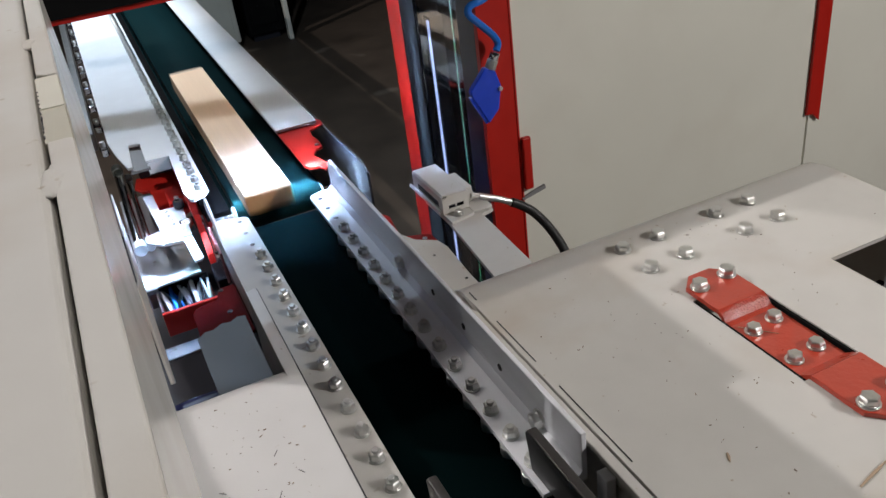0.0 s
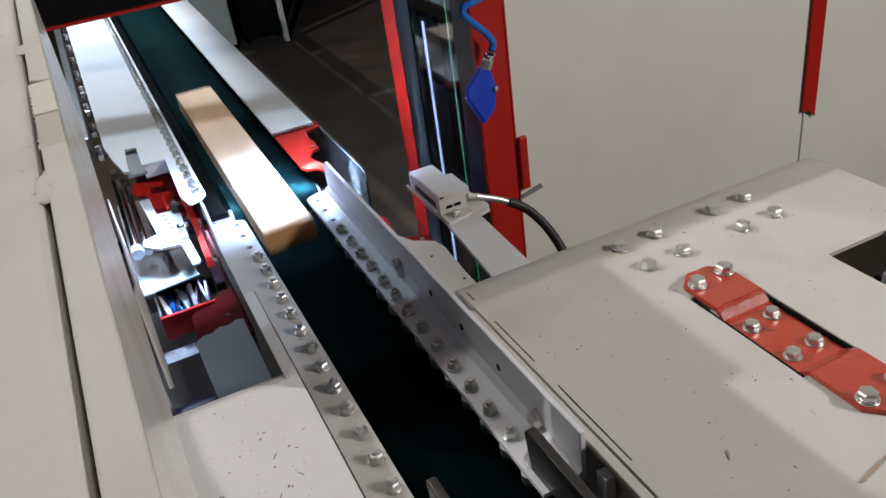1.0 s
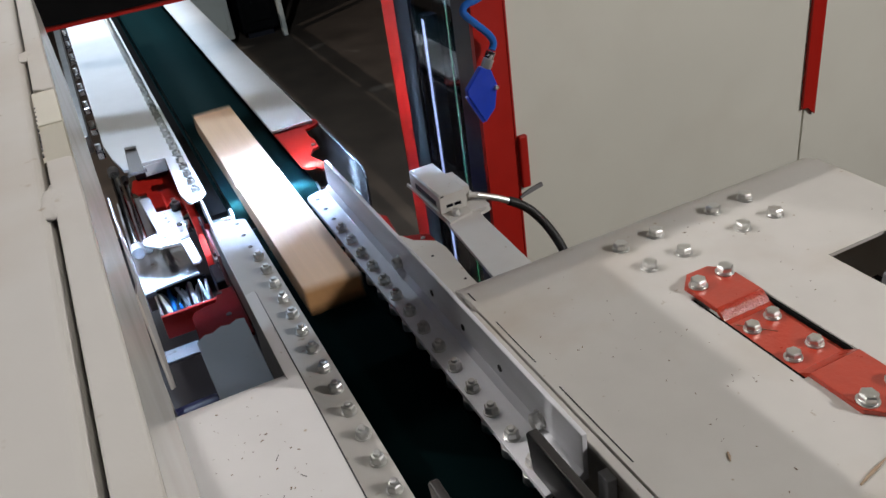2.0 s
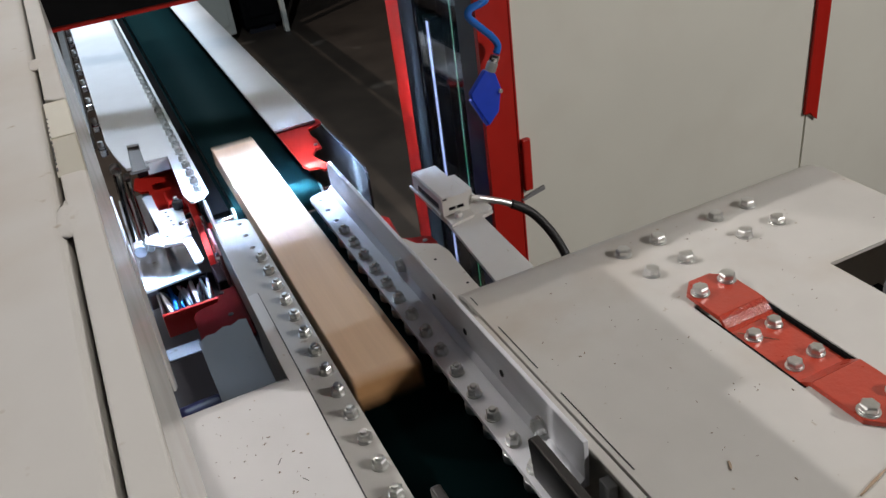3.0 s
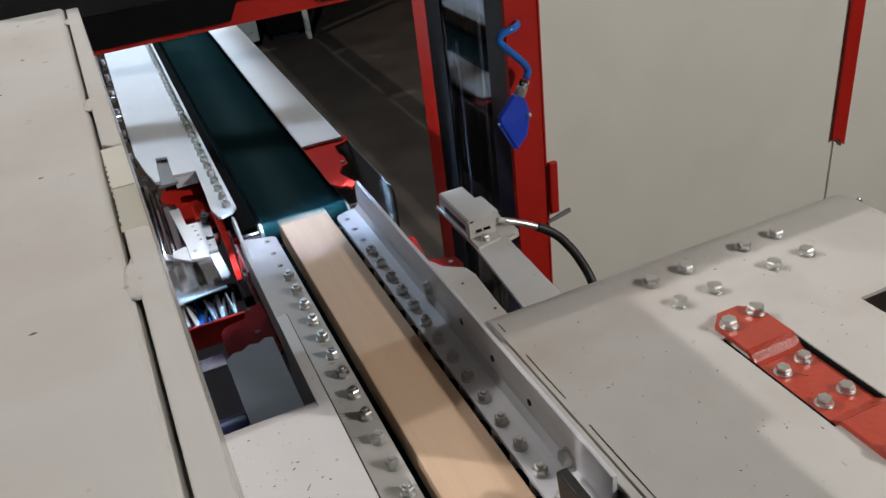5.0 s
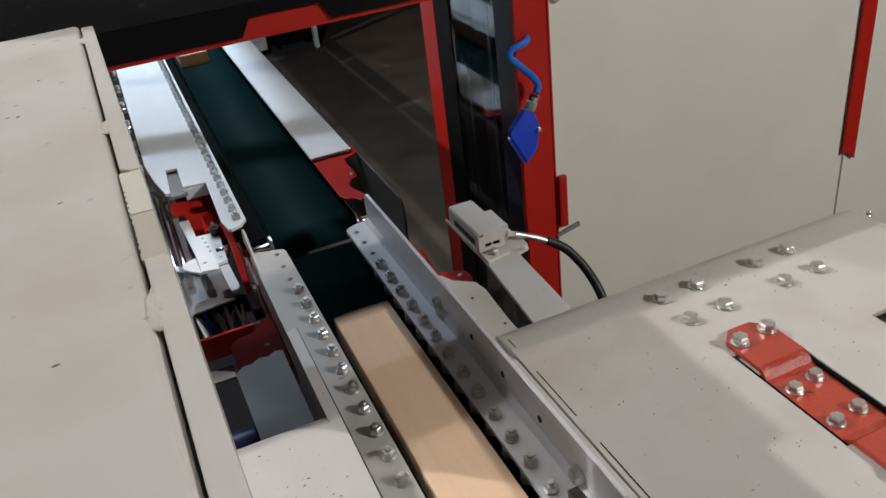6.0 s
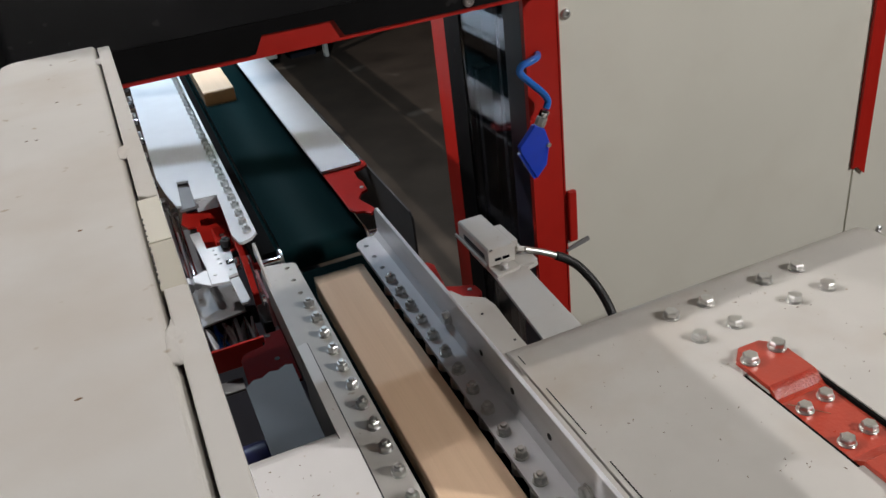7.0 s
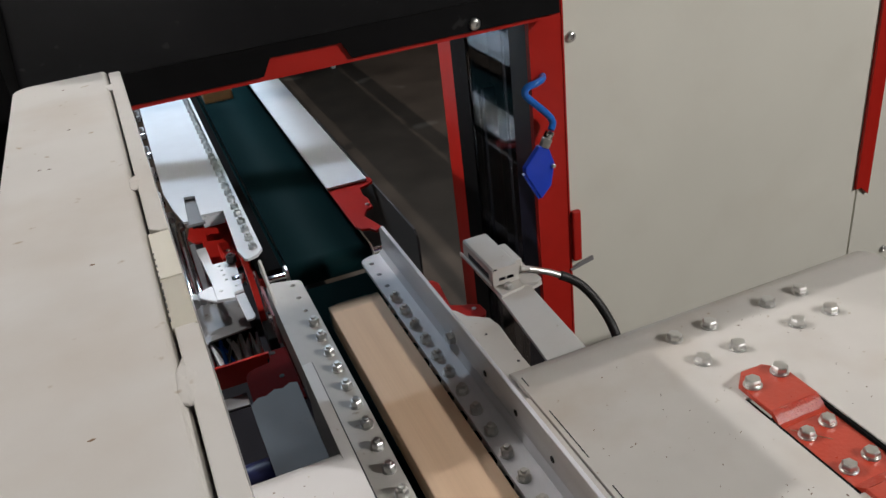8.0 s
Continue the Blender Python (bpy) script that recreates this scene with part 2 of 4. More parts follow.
def profile_y(pts, y0, y1, bevel=0.0, bm=None):
    """A section in x, z drawn along y."""
    m = Matrix(((1, 0, 0, 0), (0, 0, 1, 0), (0, 1, 0, 0), (0, 0, 0, 1)))
    return prism(pts, y0, y1, bevel, bm, m)


def profile_x(pts, x0, x1, bevel=0.0, bm=None):
    """A section in y, z drawn along x."""
    m = Matrix(((0, 0, 1, 0), (1, 0, 0, 0), (0, 1, 0, 0), (0, 0, 0, 1)))
    return prism(pts, x0, x1, bevel, bm, m)


def ring(n, r, cx=0.0, cy=0.0, start=0.0):
    return [(cx + r * math.cos(start + 2 * math.pi * i / n), cy + r * math.sin(start + 2 * math.pi * i / n)) for i in range(n)]


def cyl(r, z0, z1, n=20, bevel=0.0, bm=None, m=None, r2=None):
    b = bmesh.new()
    bmesh.ops.create_cone(b, cap_ends=True, segments=n, radius1=r, radius2=r if r2 is None else r2, depth=z1 - z0)
    for v in b.verts:
        v.co.z += (z0 + z1) / 2
    if bevel:
        es = [e for e in b.edges if len(e.link_faces) == 2 and e.calc_face_angle(0) > 0.8]
        bmesh.ops.bevel(b, geom=es, offset=bevel, segments=2, affect="EDGES", profile=0.5)
    for f in b.faces:
        if len(f.verts) == 4:
            f.smooth = True
    return join(bm, b, m)


def arc_corner(cx, cy, r, a0, a1, n=5):
    return [(cx + r * math.cos(radians(a0 + (a1 - a0) * i / n)), cy + r * math.sin(radians(a0 + (a1 - a0) * i / n))) for i in range(n + 1)]


def tube(pts, r, n=10, bm=None, fine=6):
    """A round hose through the points, smoothed."""
    P = [Vector(p) for p in pts]
    path = []
    for i in range(len(P) - 1):
        p0, p1, p2, p3 = P[max(0, i - 1)], P[i], P[i + 1], P[min(len(P) - 1, i + 2)]
        for k in range(fine):
            t = k / fine
            path.append(0.5 * (2 * p1 + (p2 - p0) * t + (2 * p0 - 5 * p1 + 4 * p2 - p3) * t * t + (3 * p1 - p0 - 3 * p2 + p3) * t ** 3))
    path.append(P[-1])
    b = bmesh.new()
    rings = []
    side = Vector((0.31, 0.52, 0.8))
    for i, p in enumerate(path):
        d = (path[min(i + 1, len(path) - 1)] - path[max(i - 1, 0)]).normalized()
        u = d.cross(side).normalized()
        w = d.cross(u)
        rings.append([b.verts.new(p + r * (math.cos(2 * math.pi * k / n) * u + math.sin(2 * math.pi * k / n) * w)) for k in range(n)])
    for a, c in zip(rings, rings[1:]):
        for k in range(n):
            b.faces.new((a[k], a[(k + 1) % n], c[(k + 1) % n], c[k])).smooth = True
    b.faces.new(rings[0]), b.faces.new(rings[-1])
    return join(bm, b)


def hexa(s, z0, z1, bm=None, m=None):
    """A hexagon of width s over flats with chamfered corners on top."""
    R = s / math.sqrt(3)
    b = bmesh.new()
    lo = [b.verts.new((x, y, z0)) for x, y in ring(6, R)]
    mid = [b.verts.new((x, y, z1 - 0.10 * s)) for x, y in ring(6, R)]
    top = [b.verts.new((x, y, z1)) for x, y in ring(6, R * 0.86)]
    for a, c in ((lo, mid), (mid, top)):
        for k in range(6):
            b.faces.new((a[k], a[(k + 1) % 6], c[(k + 1) % 6], c[k]))
    b.faces.new(top), b.faces.new(lo[::-1])
    return join(bm, b, m)


def turn_z(deg, x, y, z):
    return pose(x, y, z, 0, 0, deg)


# nut with washer and a bolt end, for the roller rails
def stud_mesh(scale=1.0):
    bm = cyl(0.0066, 0, 0.0012, 20, 0.0003)
    cyl(0.0056, 0.0012, 0.0020, 16, 0.0002, bm)
    hexa(0.0100, 0.0020, 0.0074, bm)
    cyl(0.0029, 0.0074, 0.0102, 14, 0.0006, bm)
    bmesh.ops.transform(bm, matrix=Matrix.Diagonal((scale, scale, scale, 1)), verts=bm.verts)
    return mesh_of("stud_nut", bm, STEEL)


# hexagon bolt head with washer, for the tables
def head_mesh(s=0.013):
    k = s / 0.013
    bm = cyl(0.0088 * k, 0, 0.0014 * k, 24, 0.0003)
    cyl(0.0074 * k, 0.0014 * k, 0.0030 * k, 20, 0.0003, bm)
    hexa(0.013 * k, 0.0030 * k, 0.0080 * k, bm)
    cyl(0.0045 * k, 0.0080 * k, 0.0082 * k, 16, 0, bm)
    return mesh_of("bolt_head", bm, STEEL)


def socket_mesh(r=0.006):
    bm = bmesh.new()
    vs = []
    prof = [(r, 0), (r, 0.0015), (r * 0.8, 0.0032), (r * 0.5, 0.0038), (r * 0.42, 0.0038), (r * 0.42, 0.0016)]
    for rr, z in prof:
        vs.append([bm.verts.new((x, y, z)) for x, y in ring(18, rr)])
    for a, c in zip(vs, vs[1:]):
        for k in range(18):
            bm.faces.new((a[k], a[(k + 1) % 18], c[(k + 1) % 18], c[k])).smooth = True
    bm.faces.new(vs[-1])
    return mesh_of("socket_screw", bm, STEEL)


STUD, HEAD, HEAD_S, SOCKET = stud_mesh(), head_mesh(0.0120), head_mesh(0.0105), socket_mesh()
HOLE_ME = mesh_of("hole", cyl(0.0032, 0, 0.0006, 14), HOLE)
ROLLER = mesh_of("roller", cyl(0.0078, -0.0125, -0.0035, 20, 0.0008, cyl(0.0045, -0.0145, -0.002, 12)), STEEL)

# ---------- the hall ----------
floor = tagged(part("floor", box(-20, 20, -20, 24, -1.0, -0.9), FLOOR), "dark worn concrete workshop floor", "floor", kind="structure")
for nm, b in (("wall_north", box(-20, 20, 24, 24.2, -0.9, 6)), ("wall_south", box(-20, 20, -20.2, -20, -0.9, 6)),
              ("wall_east", box(20, 20.2, -20, 24, -0.9, 6)), ("wall_west", box(-20.2, -20, -20, 24, -0.9, 6))):
    tagged(part(nm, b, HALL), "plain grey workshop wall", "wall", kind="structure")
tagged(part("ceiling", box(-20, 20, -20, 24, 6, 6.2), HALL), "grey workshop ceiling", "ceiling", kind="structure")

BZ = -0.034      # top of the belts


# ---------- conveyors ----------
def belt_loop(x0, x1, y0, y1, r=0.019, t=0.003):
    """A closed belt round two end rollers."""
    zc = BZ - r
    def loop(rad):
        return arc_corner(y1 - r, zc, rad, 90, -90, 12) + arc_corner(y0 + r, zc, rad, 270, 90, 12)
    out, inn = loop(r), loop(r - t)
    b = bmesh.new()
    n = len(out)
    V = [[b.verts.new((x, y, z)) for y, z in ring_] for x in (x0, x1) for ring_ in (out, inn)]
    a_out, a_in, c_out, c_in = V
    for k in range(n):
        j = (k + 1) % n
        b.faces.new((a_out[k], a_out[j], c_out[j], c_out[k])).smooth = True
        b.faces.new((a_in[k], c_in[k], c_in[j], a_in[j])).smooth = True
        b.faces.new((a_out[k], a_in[k], a_in[j], a_out[j]))
        b.faces.new((c_out[k], c_out[j], c_in[j], c_in[k]))
    return b


def conveyor(x0, x1, y0, y1, rubber, label):
    c = empty("belt_conveyor", (0, 0, 0), label, "conveyor", "belt conveyors")
    part("belt", belt_loop(x0, x1, y0, y1), rubber, c, "dark green rubber belt")
    for y in (y0 + 0.019, y1 - 0.019):
        m = Matrix.Translation((0, y, BZ - 0.019)) @ Matrix.Rotation(radians(90), 4, "Y")
        r = part("roller", cyl(0.0158, x0 - 0.004, x1 + 0.004, 24, 0.001, None, m), STEEL, c)
        part("shaft", cyl(0.0075, x0 - 0.030, x1 + 0.024, 18, 0.0008, None, m), CHROME, r, "chrome roller shaft")
    part("slider_bed", box(x0 + 0.004, x1 - 0.004, y0 + 0.05, y1 - 0.05, BZ - 0.03, BZ - 0.004), GREY, c)
    for y in (y0 + 0.6, y1 - 0.6):
        for xl in (x0 + 0.01, x1 - 0.04):
            part("leg", box(xl, xl + 0.03, y, y + 0.03, -0.9, BZ - 0.0375, 0.002), GREY, c)
    # added black strip stands in for the shaded gap beside the belt
    part("gap_strip", box(-0.0500, x0 - 0.0045, y0 + 0.04, y1 - 0.04, BZ - 0.0330, BZ - 0.0140), MATTE, c, "black strip for the dark gap beside the belt")
    return c


conveyor(-0.030, 0.087, -13.5, 0.138, BELT_SHADED, "narrow feed conveyor with dark green rubber belt")
conveyor(-0.0135, 0.102, 0.186, 14.5, BELT, "narrow outfeed conveyor with dark green rubber belt")


# ---------- roller rails beside the feed belt ----------
PITCH = 0.032


def rail_left():
    r = empty("roller_rail", (0, 0, 0), "cream painted angle rail with a row of nuts beside the belt", "rail", "roller rails")
    tip = arc_corner(-0.022, 0.098, 0.010, 0, 80, 5) + [(-0.046, 0.116), (-0.0535, 0.110)]
    out = [(-0.0535, -2.0), (-0.012, -2.0)] + tip
    holes = [ring(10, 0.0032, -0.024, 0.032 * k) for k in (1, 2, 3)]
    part("plate", prism(out, -0.0100, -0.0060, 0, holes=holes), RAIL, r)
    part("flange", prism([(-0.0535, -0.10), (-0.0500, -0.10), (-0.0500, 0.118), (-0.0535, 0.118)], -0.050, -0.0102, 0.0008), GREY, r)
    tab = [(0.062, -0.0052), (0.150, -0.0052), (0.150, 0.006), (0.142, 0.016), (0.128, 0.016), (0.080, 0.000)]
    part("tab", profile_x(tab, -0.0530, -0.0498, 0.0006), CREAM, r)
    for k in range(60):
        share("nut", STUD, r, turn_z(random.uniform(0, 60), -0.0215, -k * PITCH, -0.0060))
        share("roller", ROLLER, r, pose(-0.0215, -k * PITCH, -0.0100))
    return r


def rail_right():
    r = empty("roller_rail", (0, 0, 0), "galvanised steel angle rail with a row of nuts beside the belt", "rail", "roller rails")
    y0 = -0.446
    tip = [(0.0975, 0.113), (0.082, 0.113)] + arc_corner(0.076, 0.100, 0.010, 100, 180, 5)
    out = [(0.0975, y0)] + tip + [(0.066, y0)]
    holes = [ring(10, 0.0032, 0.076, 0.030 * k + 0.002) for k in (1, 2, 3)]
    part("plate", prism(out, -0.0100, -0.0060, 0, holes=holes), GALV, r)
    fl = [(y0, -0.0100)] + [(y0, 0.034)] + [(0.106, 0.034), (0.113, 0.027), (0.113, -0.0100)]
    part("flange", profile_x(fl, 0.0977, 0.1020, 0.0008), GALV, r)
    part("fold", profile_y([(0.0925, -0.0060), (0.0977, -0.0060), (0.0977, -0.0005)], y0, 0.113), GALV, r)
    for k in range(14):
        share("nut", STUD, r, turn_z(random.uniform(0, 60), 0.0750, -k * PITCH, -0.0060))
        share("roller", ROLLER, r, pose(0.0735, -k * PITCH, -0.0100))
    part("end_spacer", box(0.1026, 0.1105, y0 - 0.022, y0 - 0.010, -0.055, 0.0060, 0.0008), GALV, r)
    side = Matrix.Rotation(radians(-90), 4, "Y")
    for y in (-0.118, -0.389):
        share("bolt", HEAD, r, Matrix.Translation((0.0977, y, 0.0040)) @ side)
    for y in (-0.198, -0.262, -0.328):
        share("hole", HOLE_ME, r, Matrix.Translation((0.0977, y, 0.011)) @ side)
    return r


rail_left(), rail_right()

# ---------- tables ----------
TZ = 0.024


def left_table():
    t = empty("side_table", (0, 0, 0), "light grey sheet metal table with scratches and wood dust", "table")
    R, y1, z, xe, xw = 0.022, -0.236, 0.0245, -0.0478, -0.0580
    part("top", prism([(-0.185, y1 - R), (-0.185, -2.0), (xe, -2.0), (xe, y1 - R)], z - 0.003, z), LIGHT, t)
    sec = arc_corner(y1 - R, z - R, R, 90, 0, 7) + [(y1, -0.06), (y1 - 0.003, -0.06)] + arc_corner(y1 - R, z - R, R - 0.003, 0, 90, 7)
    part("rounded_edge", profile_x(sec, -0.185, xw - 0.0003), LIGHT, t)
    part("edge_strip", prism([(xw, y1 - R), (xe, y1 - R), (xe, -0.1150), (-0.0495, -0.1105), (xw, -0.1130)], z - 0.003, z), LIGHT, t)
    part("side_wall", box(xw, xw + 0.0025, -2.0, -0.1150, -0.052, z - 0.0034), GREY_SHADED, t)
    # thin dark line drawn as a strip for the shaded gap to the rail
    part("seam", prism([(xe + 0.0001, -2.0), (xe + 0.0009, -2.0), (xe + 0.0013, -0.30), (xe + 0.0007, -0.112), (xe + 0.0001, -0.112)], z - 0.004, z - 0.0003), HOLE, t, "dark line for the shaded gap to the rail")
    far = [(xw - 0.0002, -0.030), (-0.066, -0.027), (-0.075, -0.033), (-0.084, -0.030), (-0.094, -0.037), (-0.103, -0.036), (-0.1125, -0.045)]
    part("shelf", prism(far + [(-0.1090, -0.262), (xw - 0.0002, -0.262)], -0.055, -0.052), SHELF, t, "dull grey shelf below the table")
    rnd = random.Random(9)
    for i in range(4):
        x, y = rnd.uniform(-0.132, -0.055), rnd.uniform(-0.44, -0.275)
        part("scratch", box(-0.00025, 0.00025, -rnd.uniform(0.002, 0.006), 0.003, 0, 0.0002), HOLE, t).matrix_basis = pose(x, y, z, 0, 0, rnd.uniform(-40, 60))
    return t


def right_table():
    t = empty("machine_table", (0, 0, 0), "large cream sheet metal table strewn with wood chips", "table")
    y1, R = -0.205, 0.032
    hole = [(0.402, -0.372), (0.402, -0.440), (0.470, -0.440), (0.470, -0.372)]
    slot = [(0.2660, -0.356), (0.3215, -0.356), (0.3215, -0.4765), (0.2660, -0.4765)]
    part("top", prism([(0.1130, -1.6), (0.533, -1.6), (0.533, y1 - R), (0.1130, y1 - R)], TZ - 0.004, TZ, 0, holes=[hole, slot]), CREAM, t)
    sec = arc_corner(y1 - R, TZ - R, R, 90, 0, 8) + [(y1, -0.14), (y1 - 0.004, -0.14)] + arc_corner(y1 - R, TZ - R, R - 0.004, 0, 90, 8)
    part("rounded_edge", profile_x(sec, 0.1130, 0.530), CREAM, t)
    part("side_skirt", profile_y([(0.1130, TZ - 0.0045), (0.1130, -0.08), (0.1160, -0.08), (0.1160, TZ - 0.0045)], -1.6, y1 - R), CREAM, t)
    part("lip", prism([(0.1040, -1.6), (0.1115, -1.6), (0.1115, -0.262), (0.1040, -0.262)], TZ - 0.006, TZ - 0.001, 0.0008), CREAM, t)
    part("corner_skirt", profile_y([(0.5300, TZ - 0.0045), (0.5300, -0.14), (0.533, -0.14), (0.533, TZ - 0.0045)], -1.6, y1 - R), CREAM, t)
    for a, b_ in ((-0.250, -0.236), (-0.352, -0.288), (-0.476, -0.386), (-0.70, -0.56)):
        part("slit", box(0.1172, 0.1182, a, b_, TZ - 0.001, TZ + 0.0003), HOLE, t)
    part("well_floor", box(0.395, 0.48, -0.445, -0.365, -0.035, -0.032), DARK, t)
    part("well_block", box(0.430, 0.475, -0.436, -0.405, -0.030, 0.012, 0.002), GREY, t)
    # matte black strips cover the slot walls in place of their shade
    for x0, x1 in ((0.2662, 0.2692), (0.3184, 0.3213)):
        part("slot_shade", box(x0, x1, -0.476, -0.3565, -0.0168, TZ - 0.0012), MATTE, t)
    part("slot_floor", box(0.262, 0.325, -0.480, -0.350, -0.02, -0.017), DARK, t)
    xs, ys = (0.268, 0.307, 0.3775, 0.417), (-0.257, -0.297)
    for x in xs:
        for y in ys:
            share("bolt", HEAD, t, turn_z(random.uniform(0, 60), x + random.uniform(-.0008, .0008), y + (x - 0.3) * 0.02, TZ))
    return t


def red_strap():
    s = empty("cranked_strap", (0, 0, 0), "orange red painted cranked steel strap bolted over a slot", "bracket")
    z1, z0, th, xa, xb = TZ + 0.0047, TZ - 0.0040, 0.0045, 0.2700, 0.3180
    c = 0.013
    bm = prism([(xa, -0.382), (xb, -0.382), (xb, -0.330 - c), (xb - c, -0.330), (xa + c, -0.330), (xa, -0.330 - c)], z1 - th, z1, 0.0007)
    prism([(xb, -0.478), (xa, -0.478), (xa, -0.536 + c), (xa + c, -0.536), (xb - c, -0.536), (xb, -0.536 + c)], z1 - th, z1, 0.0007, bm)
    sec = [(-0.3955, z0), (-0.466, z0), (-0.4779, z1 - 0.0001)]
    profile_x(sec + [(y, z - th) for y, z in sec[::-1]], xa + 0.0004, xb - 0.0004, 0.0, bm)
    part("strap", bm, ORANGE, s)
    sec = [(-0.3821, z1 - 0.0001), (-0.3860, z1 - 0.0022), (-0.3915, z0 + 0.0012), (-0.3954, z0 + 0.0002)]
    part("bend", profile_x(sec + [(y, z - th) for y, z in sec[::-1]], xa + 0.0004, xb - 0.0004), HAMMER, s, "shiny crinkled orange red paint on the bend")
    for x, y in ((0.2795, -0.349), (0.3105, -0.346), (0.2790, -0.519), (0.3100, -0.516)):
        share("bolt", HEAD, s, turn_z(random.uniform(0, 60), x, y, z1))
    for x, y in ((0.2815, -0.410), (0.3060, -0.406), (0.2815, -0.452), (0.3060, -0.449)):
        share("bolt", HEAD_S, s, turn_z(random.uniform(0, 60), x, y, z0))
    return s


left_table(), right_table(), red_strap()

# ---------- tall cover on the near side ----------
def cover():
    c = empty("machine_cover", (0, 0, 0), "tall cream machine cover with slotted welded edge strip", "machine cover")
    zt, R = 0.345, 0.0035
    xs, xr = -0.1420, -0.1328      # slot, outer face of the edge strip
    out = [(-0.2045, -2.2), (xs - R, -2.2), (xs - R, -0.138)] + arc_corner(-0.1915, -0.151, 0.013, 90, 180, 5)
    part("top_sheet", prism(out, zt - 0.003, zt), CREAM, c)
    bend = arc_corner(xs - R, zt - R, R, 90, 0, 6) + [(xs, zt - 0.020), (xs - 0.0025, zt - 0.020)] + arc_corner(xs - R, zt - R, R - 0.0025, 0, 90, 6)
    part("rolled_edge", profile_y(bend, -2.2, -0.138), CREAM, c)
    part("side_sheet", box(xs - 0.0030, xs - 0.0002, -2.2, -0.140, zt - 0.075, zt - 0.0205), CREAM, c)
    part("end_sheet", box(-0.2040, xs - 0.0036, -0.142, -0.139, -0.30, zt - 0.0035), CREAM, c)
    part("back_sheet", box(-0.2040, -0.2010, -2.2, -0.152, zt - 0.060, zt - 0.0035), CREAM, c)
    skirt = [(xr - 0.003, zt - 0.0035), (xr, zt - 0.0035), (xr + 0.0012, zt - 0.080), (xr - 0.0018, zt - 0.080)]
    part("skirt", profile_y(skirt, -2.2, -0.1455), GLOSS, c, "glossy cream side of the edge strip")
    for y0, y1 in ((-0.436, -0.1455), (-2.2, -0.5185)):
        k = 0.004
        o = [(xs + 0.0011, y0 + k), (xs + 0.0011 + k, y0), (xr - 0.0008, y0), (xr, y0 + 0.0008), (xr, y1 - 0.0015), (xr - 0.0015, y1), (xs + 0.0011, y1)]
        part("edge_strip", prism(o, zt - 0.0032, zt, 0.0006), CREAM, c)
    part("upper_insert", box(xs + 0.0003, xr - 0.0002, -0.4795, -0.4365, zt - 0.010, zt - 0.0005, 0.0002), mat_notch, c, "pale yellowish cream insert")
    part("lower_insert", box(xs + 0.0003, xr - 0.0002, -0.5180, -0.4800, zt - 0.010, zt - 0.0008, 0.0002), mat_insert_dark, c, "darker cream insert")
    rnd = random.Random(4)
    for i in range(11):
        y = -0.456 - 0.0054 * i
        part("crack", box(xs + 0.0003, xs + 0.0008, y - rnd.uniform(0.0012, 0.0040), y, zt - 0.0022, zt - 0.0004), HOLE, c)
    low = [(-0.205, 0.0195), (-0.099, -0.055), (0.20, -0.055), (0.20, 0.030), (-0.06, 0.045), (-0.195, 0.110)]
    part("lower_plate", profile_x(low, xr - 0.0075, xr - 0.0055, 0.0004), CREAM, c)
    for y, ln, wd in ((-0.183, 0.0085, 0.0030), (-0.373, 0.0090, 0.0036), (-0.5525, 0.0125, 0.0042)):
        b = bmesh.new()
        bmesh.ops.create_uvsphere(b, u_segments=28, v_segments=14, radius=1)
        for v in b.verts:
            w = noise.noise(v.co * 1.4 + Vector((y * 40, 0, 0)))
            u = noise.noise(v.co * 4.0 + Vector((y * 90, 3, 0)))
            v.co = Vector((xs + 0.0008 + v.co.x * wd * (1 + 0.7 * w), y + v.co.y * ln * (1 + 0.5 * w), zt - 0.0008 + v.co.z * 0.0011 * (1 + 0.5 * u)))
        for f in b.faces:
            f.smooth = True
        part("weld", b, CREAM, c)
    for x, y in ((-0.172, -0.168), (-0.170, -0.262), (-0.186, -0.322), (-0.181, -0.324), (-0.165, -0.452), (-0.170, -0.566), (-0.192, -0.60)):
        b = bmesh.new()
        bmesh.ops.create_icosphere(b, subdivisions=2, radius=1)
        for v in b.verts:
            w = noise.noise(v.co * 1.5 + Vector((x * 300, y * 200, 0)))
            v.co = Vector((x + v.co.x * 0.0009 * (1 + w), y + v.co.y * 0.0005 * (1 + w), zt + v.co.z * 0.0003))
        part("paint_chip", b, CHIP, c)
    c.matrix_basis = pose(0, -0.5, 0, 0, 0, 0.93) @ pose(0, 0.5, 0)
    return c


mat_notch = mat("yellowish_cream", (0.60, 0.57, 0.47), 0.5, var=0.05, scale=30)
mat_insert_dark = mat("darker_cream", (0.42, 0.39, 0.30), 0.5, var=0.06, scale=30)
cover()

